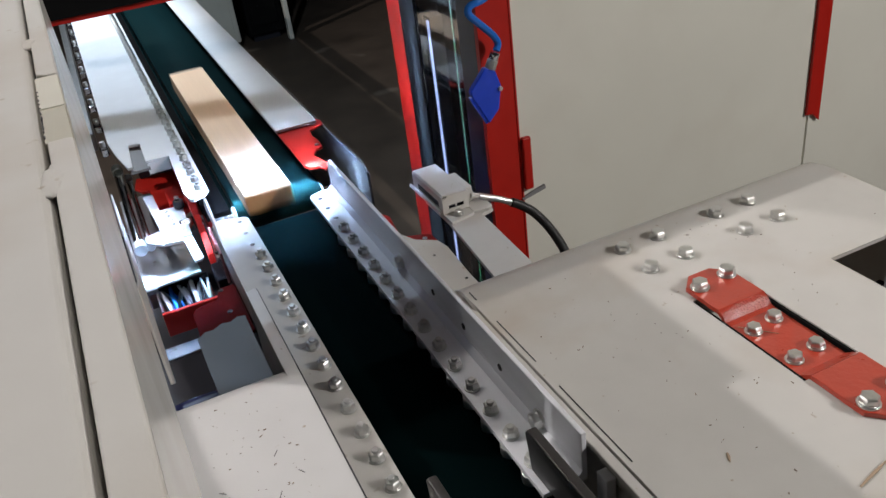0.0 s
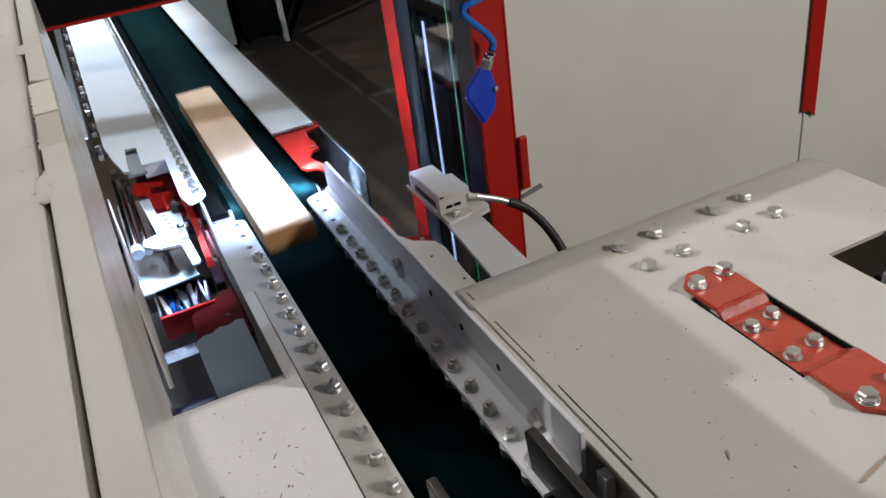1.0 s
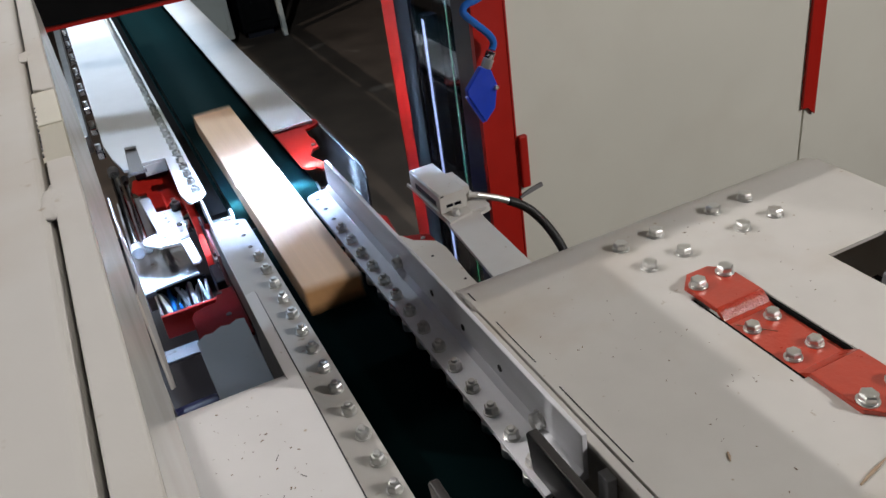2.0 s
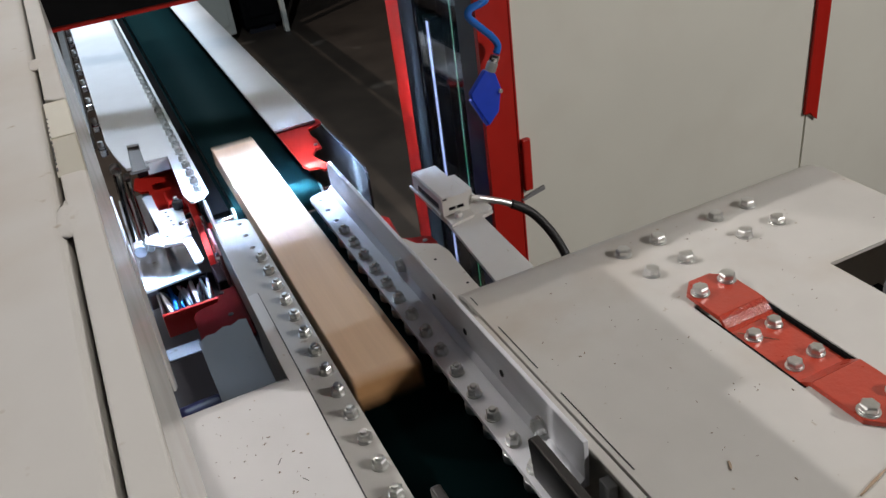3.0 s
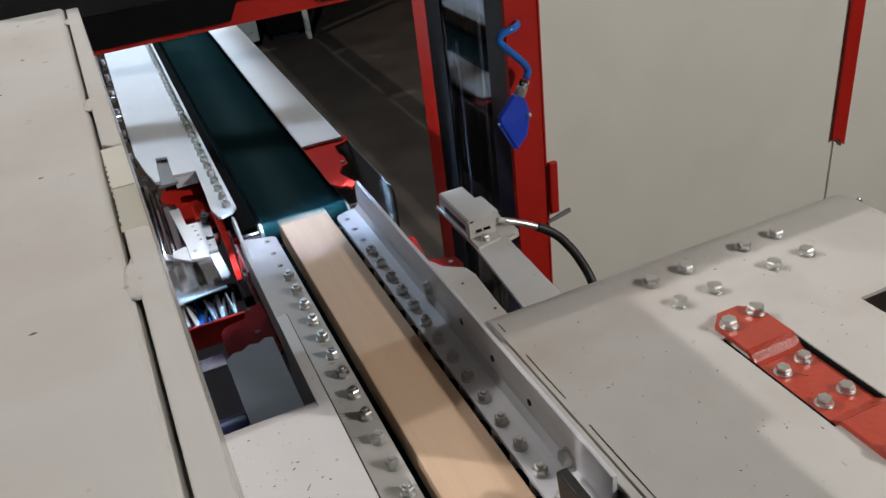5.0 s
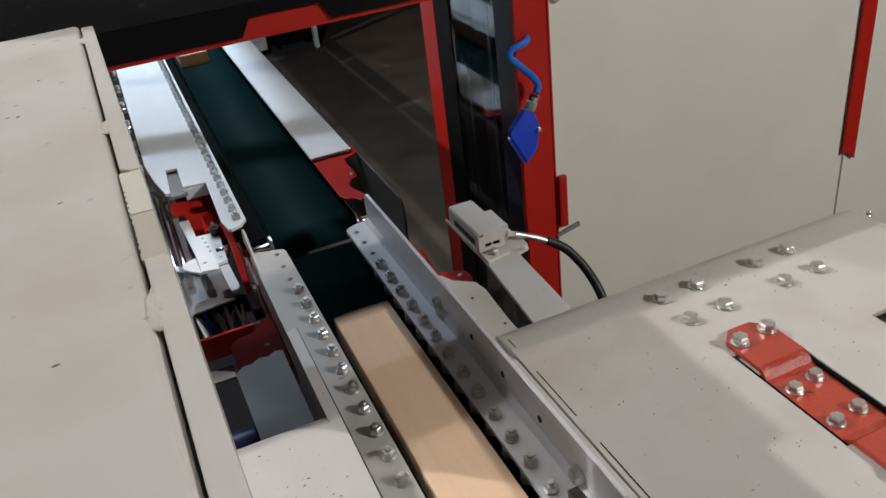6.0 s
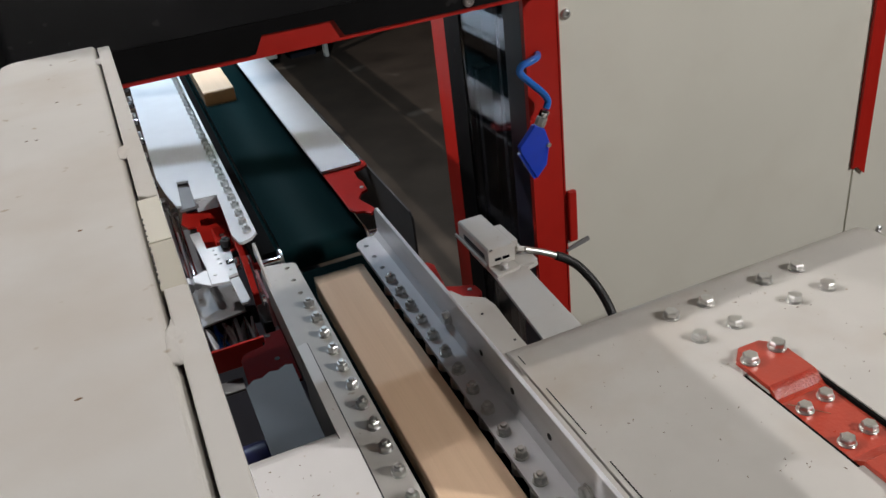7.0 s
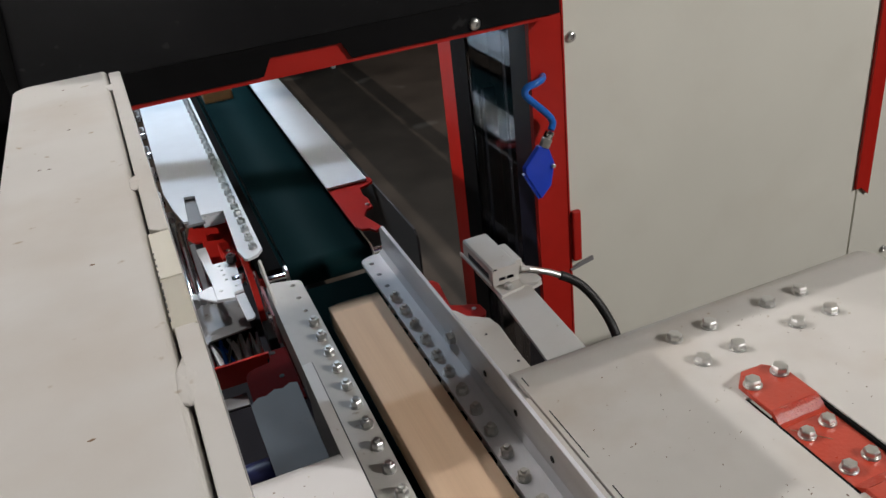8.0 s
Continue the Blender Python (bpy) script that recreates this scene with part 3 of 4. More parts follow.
# ---------- black cross beam ----------
def beam():
    b = empty("cross_beam", (0, 0, 0), "black sheet metal cross beam with red bottom edge", "machine beam")
    out = [(-0.2212, 0.284), (-0.021, 0.284), (-0.012, 0.300), (0.056, 0.300), (0.064, 0.284), (0.288, 0.284), (0.288, 0.312), (-0.2212, 0.312)]
    part("front_panel", profile_xz(out, -0.026, -0.023), BLACK, b)
    part("red_box", box(-0.2212, 0.288, -0.022, 0.06, 0.279, 0.302), RED, b, "red painted box section")
    part("black_box", box(-0.2212, 0.288, -0.0225, 0.06, 0.3024, 0.312), MATTE, b)
    # slopes back to fill the camera's view with black above the beam
    slope = [(-0.026, 0.3124), (-0.022, 0.3124), (0.1170, 0.4280), (0.1170, 0.4320)]
    part("sloped_fill", profile_x(slope, -0.2212, 0.288), BLACK, b)
    for x in (0.192,):
        share("screw", SOCKET, b, pose(x, -0.0262, 0.291, 90))
    return b


def profile_xz(pts, y0, y1, bevel=0.0):
    m = Matrix(((1, 0, 0, 0), (0, 0, -1, 0), (0, 1, 0, 0), (0, 0, 0, 1)))
    return prism(pts, -y1, -y0, bevel, None, m)


beam()

# ---------- scanner tower with window, and the cabinet ----------
def tower():
    t = empty("scanner_tower", (0, 0, 0), "red scanner tower with dark framed glass window", "machine tower")
    zt, zb = 0.46, -0.35
    part("column", box(0.266, 0.3055, 0.004, 0.012, -0.35, zt), RED, t)
    part("column_side", box(0.3057, 0.3078, 0.003, 0.060, -0.35, zt), RED, t)
    part("far_column", box(0.266, 0.270, 0.2350, 0.282, zb, zt), RED, t)
    part("far_post", box(0.2702, 0.346, 0.276, 0.282, zb, zt), DARK, t)
    part("window_frame_near", box(0.266, 0.276, 0.0125, 0.0540, zb, zt), NAVY, t)
    # far frame in black, not navy: less light on it is put into the colour
    part("window_frame_far", box(0.266, 0.276, 0.1850, 0.2348, zb, zt), BLACK, t)
    g = part("glass", box(0.268, 0.272, 0.0541, 0.1849, zb, zt), GLASS, t, "clear scanner window")
    g.visible_shadow = False
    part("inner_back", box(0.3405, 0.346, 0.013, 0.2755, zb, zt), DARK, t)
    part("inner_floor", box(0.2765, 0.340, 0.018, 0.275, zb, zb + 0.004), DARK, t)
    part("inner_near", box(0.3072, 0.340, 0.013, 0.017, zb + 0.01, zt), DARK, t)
    part("tab", box(0.3085, 0.3200, -0.002, 0.0055, -0.032, 0.037, 0.002), RED, t)
    return t


def cabinet():
    c = empty("machine_cabinet", (0, 0, 0), "large cream machine cabinet with red edge strip", "cabinet")
    part("door_panel", box(0.3080, 0.773, 0.006, 0.012, -0.88, 1.2, 0.0012), PANEL, c)
    part("side_panel", box(0.776, 1.70, 0.006, 0.012, -0.88, 1.2, 0.0012), PANEL, c)
    strip = [(0.768, -0.062), (0.778, -0.062), (0.792, -0.075), (0.792, 1.2), (0.768, 1.2)]
    part("edge_strip", profile_xz(strip, 0.001, 0.0055), RED, c)
    part("body", box(0.347, 1.70, 0.014, 0.38, -0.89, 1.2), PANEL, c)
    share("screw", SOCKET, c, pose(0.3175, 0.0058, 0.247, 90))
    share("screw", SOCKET, c, pose(0.845, 0.0058, -0.185, 90))
    return c


tower(), cabinet()

# ---------- sensor on its arm ----------
def sensor():
    a = empty("sensor_arm", (0, 0, 0), "cream sheet metal arm reaching over a gap", "bracket")
    out = [(0.165, -0.26), (0.213, -0.26), (0.2235, -0.052), (0.2395, -0.047), (0.2405, 0.020), (0.184, 0.020), (0.184, -0.040)]
    part("arm_plate", prism(out, -0.0175, -0.0130, 0.0008), CREAM, a)
    s = empty("proximity_sensor", (0, 0, 0), "cream box sensor with slots on a bracket", "sensor")
    x0, x1, y0, y1, z0, z1 = 0.1830, 0.2160, -0.0350, 0.0500, -0.0085, 0.0140
    hood = [(x0, z0), (x0, z1 - 0.002), (x0 + 0.002, z1), (x1 - 0.002, z1), (x1, z1 - 0.002), (x1, z0), (x1 - 0.0015, z0), (x1 - 0.0015, z1 - 0.0025),
            (x1 - 0.0025, z1 - 0.0015), (x0 + 0.0025, z1 - 0.0015), (x0 + 0.0015, z1 - 0.0025), (x0 + 0.0015, z0)]
    part("housing", profile_y(hood, y0 + 0.0016, y1), CREAM, s)
    slot = lambda a0, a1, b0, b1: [(a0, b0), (a1, b0), (a1, b1), (a0, b1)]
    m = Matrix(((1, 0, 0, 0), (0, 0, 1, y0), (0, 1, 0, 0), (0, 0, 0, 1)))
    face = [(x0, z0), (x1, z0), (x1, z1 - 0.0025), (x1 - 0.002, z1 - 0.0003), (x0 + 0.006, z1 - 0.0003), (x0 + 0.006, z1 - 0.003), (x0 + 0.0015, z1 - 0.003), (x0, z1 - 0.0045)]
    part("front_plate", prism(face, 0, 0.0015, 0, None, m, holes=[slot(x0 + 0.0075, x0 + 0.0265, -0.0035, 0.0010)]), CREAM, s)
    part("inner_block", box(x0 + 0.004, x1 - 0.004, y0 + 0.006, y1 - 0.006, z0, z1 - 0.006, 0.001), DARK, s)
    part("slot_pin", box(x0 + 0.0165, x0 + 0.0180, y0 + 0.001, y0 + 0.003, -0.0034, 0.0009), CREAM, s)
    part("side_slot", box(x0 - 0.0004, x0 + 0.0003, -0.024, 0.034, -0.0030, 0.0040), HOLE, s)
    part("side_rail", box(x0 - 0.0035, x0 - 0.0006, -0.032, 0.056, -0.0085, -0.0045, 0.0008), CREAM, s)
    part("step", box(x1 + 0.0003, x1 + 0.0100, -0.0250, 0.0200, -0.0085, 0.0110, 0.0015), CREAM, s)
    part("foot_plate", prism([(0.1835, -0.0560), (0.2135, -0.0500), (0.2150, -0.0480), (0.2150, 0.050), (0.1835, 0.050)], -0.0126, -0.0090, 0.0006), CREAM, s)
    part("wing_plate", prism([(0.2154, -0.0460), (0.2330, -0.0500), (0.2395, -0.0455), (0.2400, -0.030), (0.2330, 0.020), (0.2154, 0.020)], -0.0126, -0.0092, 0.0006), CREAM, s)
    share("bolt", HEAD_S, s, pose(0.1975, -0.0445, -0.0090) @ Matrix.Diagonal((0.8, 0.8, 1, 1)))
    part("plug_socket", tube([(0.2225, -0.0265, 0.000), (0.2330, -0.0290, -0.003)], 0.0034), CREAM, s)
    part("plug", tube([(0.2310, -0.0285, -0.0025), (0.244, -0.031, -0.008), (0.258, -0.034, -0.014), (0.272, -0.037, -0.022)], 0.0040), STEEL, s, "ribbed metal cable plug")
    part("cable", tube([(0.269, -0.036, -0.020), (0.281, -0.041, -0.027), (0.293, -0.050, -0.038), (0.304, -0.068, -0.058), (0.308, -0.092, -0.082), (0.306, -0.114, -0.115)], 0.0056, 12), RUBBER, s, "thick black cable")
    part("tie_tail", prism([(0.306, -0.0360), (0.338, -0.0290), (0.337, -0.0240), (0.322, -0.0275), (0.305, -0.0330)], -0.0055, -0.0020, 0, None,
                           Matrix(((1, 0, 0, 0), (0, 0, 1, 0.007), (0, 1, 0, -0.010), (0, 0, 0, 1)))), GREY, s)
    return s


sensor()

# cream strip and red bracket between rail and sensor arm
def side_strip():
    s = empty("side_bracket", (0, 0, 0), "cream bracket strip with red mounting plate", "bracket")
    out = [(0.1060, -0.262), (0.1360, -0.262), (0.1365, -0.200), (0.1405, -0.142), (0.1375, -0.1245), (0.1190, -0.1090), (0.1125, -0.093), (0.1060, -0.090)]
    part("strip", prism(out, 0.014, 0.018, 0.0008), CREAM, s)
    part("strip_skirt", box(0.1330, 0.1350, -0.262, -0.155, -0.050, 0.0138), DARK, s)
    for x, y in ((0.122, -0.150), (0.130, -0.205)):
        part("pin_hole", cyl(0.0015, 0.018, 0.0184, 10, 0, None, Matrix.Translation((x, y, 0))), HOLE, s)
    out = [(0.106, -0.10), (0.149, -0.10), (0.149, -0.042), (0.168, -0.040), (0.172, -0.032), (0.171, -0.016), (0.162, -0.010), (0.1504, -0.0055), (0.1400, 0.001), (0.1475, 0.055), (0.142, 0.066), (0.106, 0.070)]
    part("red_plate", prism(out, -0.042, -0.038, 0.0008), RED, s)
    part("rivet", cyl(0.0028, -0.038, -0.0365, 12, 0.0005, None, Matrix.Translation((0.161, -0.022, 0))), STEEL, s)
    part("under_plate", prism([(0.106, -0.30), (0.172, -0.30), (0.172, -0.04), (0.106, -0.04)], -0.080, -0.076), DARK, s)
    return s


side_strip()

# ---------- far conveyor side plates ----------
def far_left():
    p = empty("side_plate", (0, 0, 0), "white side plate with a row of small nuts beside the belt", "side plate", "outfeed side plates")
    out = [(-0.140, 14.0), (-0.140, 0.49), (-0.1335, 0.420), (-0.1240, 0.362), (-0.1174, 0.3605), (-0.1130, 0.4515), (-0.0966, 0.447), (-0.0976, 0.3705),
           (-0.0655, 0.3655), (-0.0685, 0.2242), (-0.0640, 0.1980), (-0.0600, 0.1950), (-0.0467, 0.2005), (-0.0380, 0.2140), (-0.0380, 14.0)]
    part("plate", prism(out, -0.0095, -0.0055), WHITE, p)
    part("end_flange", box(-0.0972, -0.0662, 0.3672, 0.3700, -0.0260, -0.0097, 0.0006), WHITE, p)
    for k in range(80):
        share("nut", STUD, p, turn_z(random.uniform(0, 60), -0.0485, 0.222 + 0.0285 * k, -0.0055))
    # grey sheet under the notch gives it the tone of its shade
    part("pocket_shade", box(-0.121, -0.094, 0.362, 0.460, -0.017, -0.013), GREY, p)
    for k in range(9):
        y = 0.46 + 0.115 * k
        q = part("clamp", box(-0.153, -0.141, y, y + 0.022, -0.018, -0.006, 0.002), CHROME, p)
        part("clamp_bolt", cyl(0.004, -0.005, 0.004, 12, 0.0006, None, Matrix.Translation((-0.147, y + 0.011, 0))), STEEL, q)
    return p


def far_right():
    p = empty("side_plate", (0, 0, 0), "white painted side plate beside the outfeed belt", "side plate", "outfeed side plates")
    part("plate", prism([(0.0885, 0.347), (0.151, 0.347), (0.151, 14.0), (0.0885, 14.0)], -0.0095, -0.0055, 0.0), WHITE, p)
    out = [(0.0905, 0.366), (0.1520, 0.374), (0.1600, 0.359), (0.1588, 0.3433), (0.1484, 0.336), (0.1345, 0.3314), (0.1313, 0.3049), (0.1341, 0.2864), (0.1316, 0.2593),
           (0.1208, 0.2539), (0.1120, 0.2370), (0.1150, 0.2228), (0.1230, 0.191), (0.1120, 0.184), (0.1065, 0.196), (0.0960, 0.200), (0.0905, 0.212)]
    part("red_plate", prism(out, -0.0150, -0.0110, 0.0008), RED, p, "red painted notched end plate")
    for x, y in ((0.126, 0.268), (0.146, 0.350)):
        part("pin", cyl(0.003, -0.011, -0.009, 12, 0.0005, None, Matrix.Translation((x, y, 0))), STEEL, p)
    out = [(0.166, -0.16), (0.1605, -0.034), (0.163, -0.024), (0.171, -0.0180), (0.70, -0.0180), (0.70, -0.16)]
    part("side_sheet", profile_x(out, 0.1600, 0.1630), GREY_SHADED, p, "grey side sheet coloured dark as in shade")
    for y in (1.1, 2.6):
        part("leg", box(0.10, 0.15, y, y + 0.05, -0.9, -0.0105), GREY, p)
    return p


far_left(), far_right()

# ---------- mechanism in the pit beside the gap, set back to fit the camera's view ---
CAMERA_SPOT = Vector((-0.124, -0.787, 0.457))


def scale_from_camera(ob, k):
    """Scales a thing of the pit k times about a camera position, so it looks alike there."""
    ob.matrix_basis = Matrix.Translation(CAMERA_SPOT * (1 - k)) @ Matrix.Scale(k, 4)
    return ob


def mechanism():
    k = empty("adjuster", (0, 0, 0), "adjuster with white hole plate, red blade and chrome shaft", "mechanism")
    holes = [ring(10, 0.0025, x, y) for x, y in ((-0.0960, 0.240), (-0.0950, 0.226), (-0.0938, 0.212), (-0.0928, 0.198))]
    out = [(-0.1180, 0.308), (-0.1113, 0.198), (-0.1116, 0.152), (-0.0898, 0.1465), (-0.0890, 0.160), (-0.0770, 0.162), (-0.0740, 0.2475), (-0.1030, 0.250), (-0.1048, 0.308)]
    part("hole_plate", prism(out, -0.034, -0.030, 0, holes=holes), WHITE, k)
    part("bent_edge", prism([(-0.0888, 0.1590), (-0.0770, 0.1600), (-0.0745, 0.098), (-0.0780, 0.092), (-0.0860, 0.092)], -0.0370, -0.0340, 0.001), WHITE, k)
    part("side_wing", prism([(-0.1305, 0.190), (-0.1310, 0.174), (-0.1120, 0.153), (-0.1118, 0.197)], -0.036, -0.0325, 0.0006), WHITE, k)
    cen = [(0.262, -0.026), (0.235, -0.016), (0.205, -0.012), (0.175, -0.016), (0.150, -0.030), (0.132, -0.052), (0.124, -0.078)]
    blade = cen + [(y + 0.004, z - 0.010) for y, z in cen[::-1]]
    part("blade", profile_x(blade, -0.0680, -0.0605), RED, k, "bright red curved strap")
    m = Matrix.Translation((0, 0.196, -0.036)) @ Matrix.Rotation(radians(90), 4, "Y")
    sh = part("shaft", cyl(0.0085, -0.086, -0.0690, 22, 0.001, None, m), CHROME, k)
    part("shaft_end", cyl(0.0070, -0.0600, -0.0490, 22, 0.001, None, m), CHROME, sh)
    part("bore", cyl(0.0050, -0.0868, -0.0859, 16, 0, None, m), HOLE, sh)
    kn = part("knob", cyl(0.0070, -0.030, -0.018, 10, 0.002, None, Matrix.Translation((-0.0780, 0.240, 0))), RUBBER, k, "black star knob")
    part("knob_cap", cyl(0.0035, -0.018, -0.0155, 10, 0.0008, None, Matrix.Translation((-0.0780, 0.240, 0))), RUBBER, kn)
    part("rose_guard", box(-0.0600, -0.0565, 0.045, 0.120, -0.050, -0.010, 0.001), PINKP, k, "clear rose plastic guard")
    part("dark_block", box(-0.0690, -0.0570, 0.070, 0.116, -0.080, -0.056, 0.002), BLACK, k)
    part("dark_rail", box(-0.0560, -0.0538, -0.05, 0.12, -0.050, -0.012), BLACK, k)
    for x, y in ((-0.1040, 0.172), (-0.0830, 0.176)):
        part("screw", cyl(0.0024, -0.0300, -0.0285, 10, 0.0004, None, Matrix.Translation((x, y, 0))), STEEL, k)
    return scale_from_camera(k, 1.06)


def red_brackets():
    r = empty("red_bracket", (0, 0, 0), "dark red folded bracket below the side plate", "bracket")
    out = [(-0.108, 0.300), (-0.100, 0.252), (-0.078, 0.252), (-0.066, 0.262), (-0.050, 0.20), (-0.045, 0.20), (-0.045, 0.42), (-0.118, 0.42), (-0.124, 0.385), (-0.116, 0.365), (-0.106, 0.362)]
    part("upper_plate", prism(out, -0.050, -0.046, 0.0008), RED, r)
    part("upright", box(-0.112, -0.064, 0.415, 0.419, -0.046, -0.0115), DARK, r)
    part("lug", box(-0.088, -0.066, 0.268, 0.318, -0.0455, -0.034, 0.002), RED, r)
    part("lug_screw", cyl(0.003, -0.034, -0.032, 12, 0.0005, None, Matrix.Translation((-0.077, 0.285, 0))), STEEL, r)
    part("side_lug", box(-0.056, -0.036, 0.168, 0.196, -0.046, -0.026, 0.003), RED, r)
    scale_from_camera(r, 1.06)
    r = empty("red_tray", (0, 0, 0), "red folded tray, darkened for shade, behind the grey shelf", "tray")
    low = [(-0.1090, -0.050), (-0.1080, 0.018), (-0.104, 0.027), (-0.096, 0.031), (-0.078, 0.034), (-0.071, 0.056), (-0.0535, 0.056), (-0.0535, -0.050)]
    part("lower_plate", prism(low, -0.064, -0.060, 0.0006), RED_SHADED, r)
    part("lower_wall", box(-0.0530, -0.0505, -0.035, 0.12, -0.0595, -0.030), RED_SHADED, r)
    # dark discs lie on the plate in place of open holes
    for y in (0.0, 0.05):
        part("hole_disc", cyl(0.003, -0.0600, -0.0592, 12, 0, None, Matrix.Translation((-0.070, y, 0))), HOLE, r)
    return r


def mirror_box():
    b = empty("mirror_box", (0, 0, 0), "red box with a mirror whose reflected streaks are built as tubes", "hose box")
    part("inner_tray", box(-0.1360, -0.0765, 0.0615, 0.1195, -0.0800, -0.0770), CHROME, b, "polished metal plate standing for the mirror")
    # white, blue and chrome tubes stand in for streaks reflected in the mirror
    rnd = random.Random(3)
    for i in range(13):
        x = -0.131 + i * 0.0042
        d = rnd.uniform(-0.007, 0.008)
        zz = -0.0735 + 0.0012 * (i % 3)
        part("hose", tube([(x - d, 0.0640, zz), (x, 0.092, zz + 0.003), (x + d, 0.118, zz)], rnd.choice((0.0016, 0.0021, 0.0027)), 8),
             BLUEHOSE if i in (2, 3) else (CHROME if i % 3 == 1 else WHITE), b)
    part("frame_side", box(-0.1395, -0.1365, 0.0615, 0.1200, -0.084, -0.066, 0.001), GREY, b)
    part("frame_back", box(-0.1395, -0.0760, 0.1202, 0.1235, -0.084, -0.067, 0.001), BLACK, b)
    part("front", box(-0.1395, -0.0735, 0.0560, 0.0610, -0.098, -0.067, 0.001), RED, b)
    part("bottom", box(-0.1395, -0.0760, 0.0615, 0.1300, -0.098, -0.0935), RED, b)
    part("notch", box(-0.0770, -0.0745, 0.0552, 0.0558, -0.084, -0.074), HOLE, b)
    part("ledge", box(-0.1500, -0.1100, 0.0280, 0.0520, -0.1130, -0.1090, 0.001), GREY, b, "grey blue ledge below the box")
    return scale_from_camera(b, 1.13)


def grey_cover():
    g = empty("grey_cover", (0, 0, 0), "dull grey sheet cover beside the mechanism", "sheet cover")
    part("sheet", prism([(-0.150, 0.215), (-0.150, 0.108), (-0.134, 0.109), (-0.0817, 0.1160), (-0.0840, 0.196), (-0.092, 0.215)][::-1], -0.063, -0.060, 0.0008), GREY, g)
    part("fold", box(-0.150, -0.1355, 0.1050, 0.1075, -0.0655, -0.060), GREY, g)
    part("underbody", box(-0.150, -0.100, 0.165, 0.40, -0.120, -0.0650), ZINC, g)
    return scale_from_camera(g, 1.09)


def cylinders():
    for x, r, y0, y1, z in ((-0.140, 0.006, 0.20, 0.46, -0.045), (-0.128, 0.004, 0.22, 0.44, -0.055)):
        c = empty("air_cylinder", (0, 0, 0), "slim chrome pneumatic cylinder rod", "cylinder", "pneumatic cylinders")
        m = Matrix.Translation((x, 0, z)) @ Matrix.Rotation(radians(-90), 4, "X")
        part("tube", cyl(r, y0, y1, 18, 0.001, None, m), CHROME, c)
        part("end_cap", cyl(r * 1.35, y1, y1 + 0.02, 18, 0.001, None, m), STEEL, c)
        part("front_cap", cyl(r * 1.35, y0 - 0.018, y0, 18, 0.001, None, m), WHITE, c)
        scale_from_camera(c, 1.06)
    tagged(part("frame_tube", box(-0.172, -0.158, 0.62, 14.0, -0.06, -0.03, 0.002), STEEL), "long steel frame tube under the plate", "frame")
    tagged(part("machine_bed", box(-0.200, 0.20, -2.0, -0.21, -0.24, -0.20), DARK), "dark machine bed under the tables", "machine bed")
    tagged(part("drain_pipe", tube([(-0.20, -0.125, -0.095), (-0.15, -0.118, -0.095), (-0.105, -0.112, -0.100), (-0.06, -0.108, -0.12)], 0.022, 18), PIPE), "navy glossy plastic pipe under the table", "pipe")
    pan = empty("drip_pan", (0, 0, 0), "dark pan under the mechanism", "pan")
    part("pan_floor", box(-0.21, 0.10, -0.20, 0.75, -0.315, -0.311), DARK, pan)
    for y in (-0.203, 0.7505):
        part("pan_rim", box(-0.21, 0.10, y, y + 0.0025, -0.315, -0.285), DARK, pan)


mechanism(), red_brackets(), mirror_box(), grey_cover(), cylinders()

# ---------- brush on its hose ----------
def brush():
    b = empty("brush_nozzle", (0, 0, 0), "blue plastic scraper nozzle hanging on a bent hose", "brush")
    Y = -0.012
    blade = [(0.2610, 0.1405), (0.2729, 0.1340), (0.2785, 0.1160), (0.2735, 0.0895), (0.2598, 0.0755), (0.2416, 0.1118), (0.2410, 0.1182)]
    part("scraper", profile_xz(blade[::-1], Y - 0.006, Y + 0.002, 0.0014), BLUE, b)
    part("rear_tab", profile_xz([(0.2775, 0.1270), (0.2822, 0.1130), (0.2770, 0.0960), (0.2760, 0.1150)][::-1], Y + 0.0022, Y + 0.0060, 0.0006), BLUE, b)
    d = Vector((0.2598 - 0.2416, 0, 0.0755 - 0.1118))
    tilt = math.degrees(math.atan2(d.x, -d.z))
    for i in range(13):
        f = (i + 0.6) / 13.4
        part("tooth", box(-0.0026, 0.0002, -0.0045, 0.0005, -0.0009, 0.0009), BLUE, b).matrix_basis = pose(0.2416 + d.x * f, Y, 0.1118 + d.z * f, 0, -tilt, 0)
    m = pose(0.2680, Y - 0.002, 0.1365, 0, 27, 0)
    part("collar", cyl(0.0062, 0.000, 0.0105, 6, 0.0006, None, m), STEEL, b)
    part("ferrule", cyl(0.0054, 0.0105, 0.0190, 18, 0.0008, None, m), CHROME, b)
    part("hose", tube([(0.2775, Y - 0.002, 0.1545), (0.2815, Y, 0.1620), (0.2754, Y, 0.1730), (0.2611, Y, 0.1880), (0.2500, Y, 0.2005),
                       (0.2525, Y, 0.2080), (0.2640, Y, 0.2108), (0.2740, Y + 0.006, 0.2112), (0.2800, 0.0036, 0.2112)], 0.0041, 12), BLUEHOSE, b, "translucent blue hose")
    part("screw", cyl(0.0026, 0, 0.0040, 12, 0.0006, None, Matrix.Translation((0.2762, Y - 0.005, 0.1135)) @ Matrix.Rotation(radians(90), 4, "X")), STEEL, b)
    return b


brush()

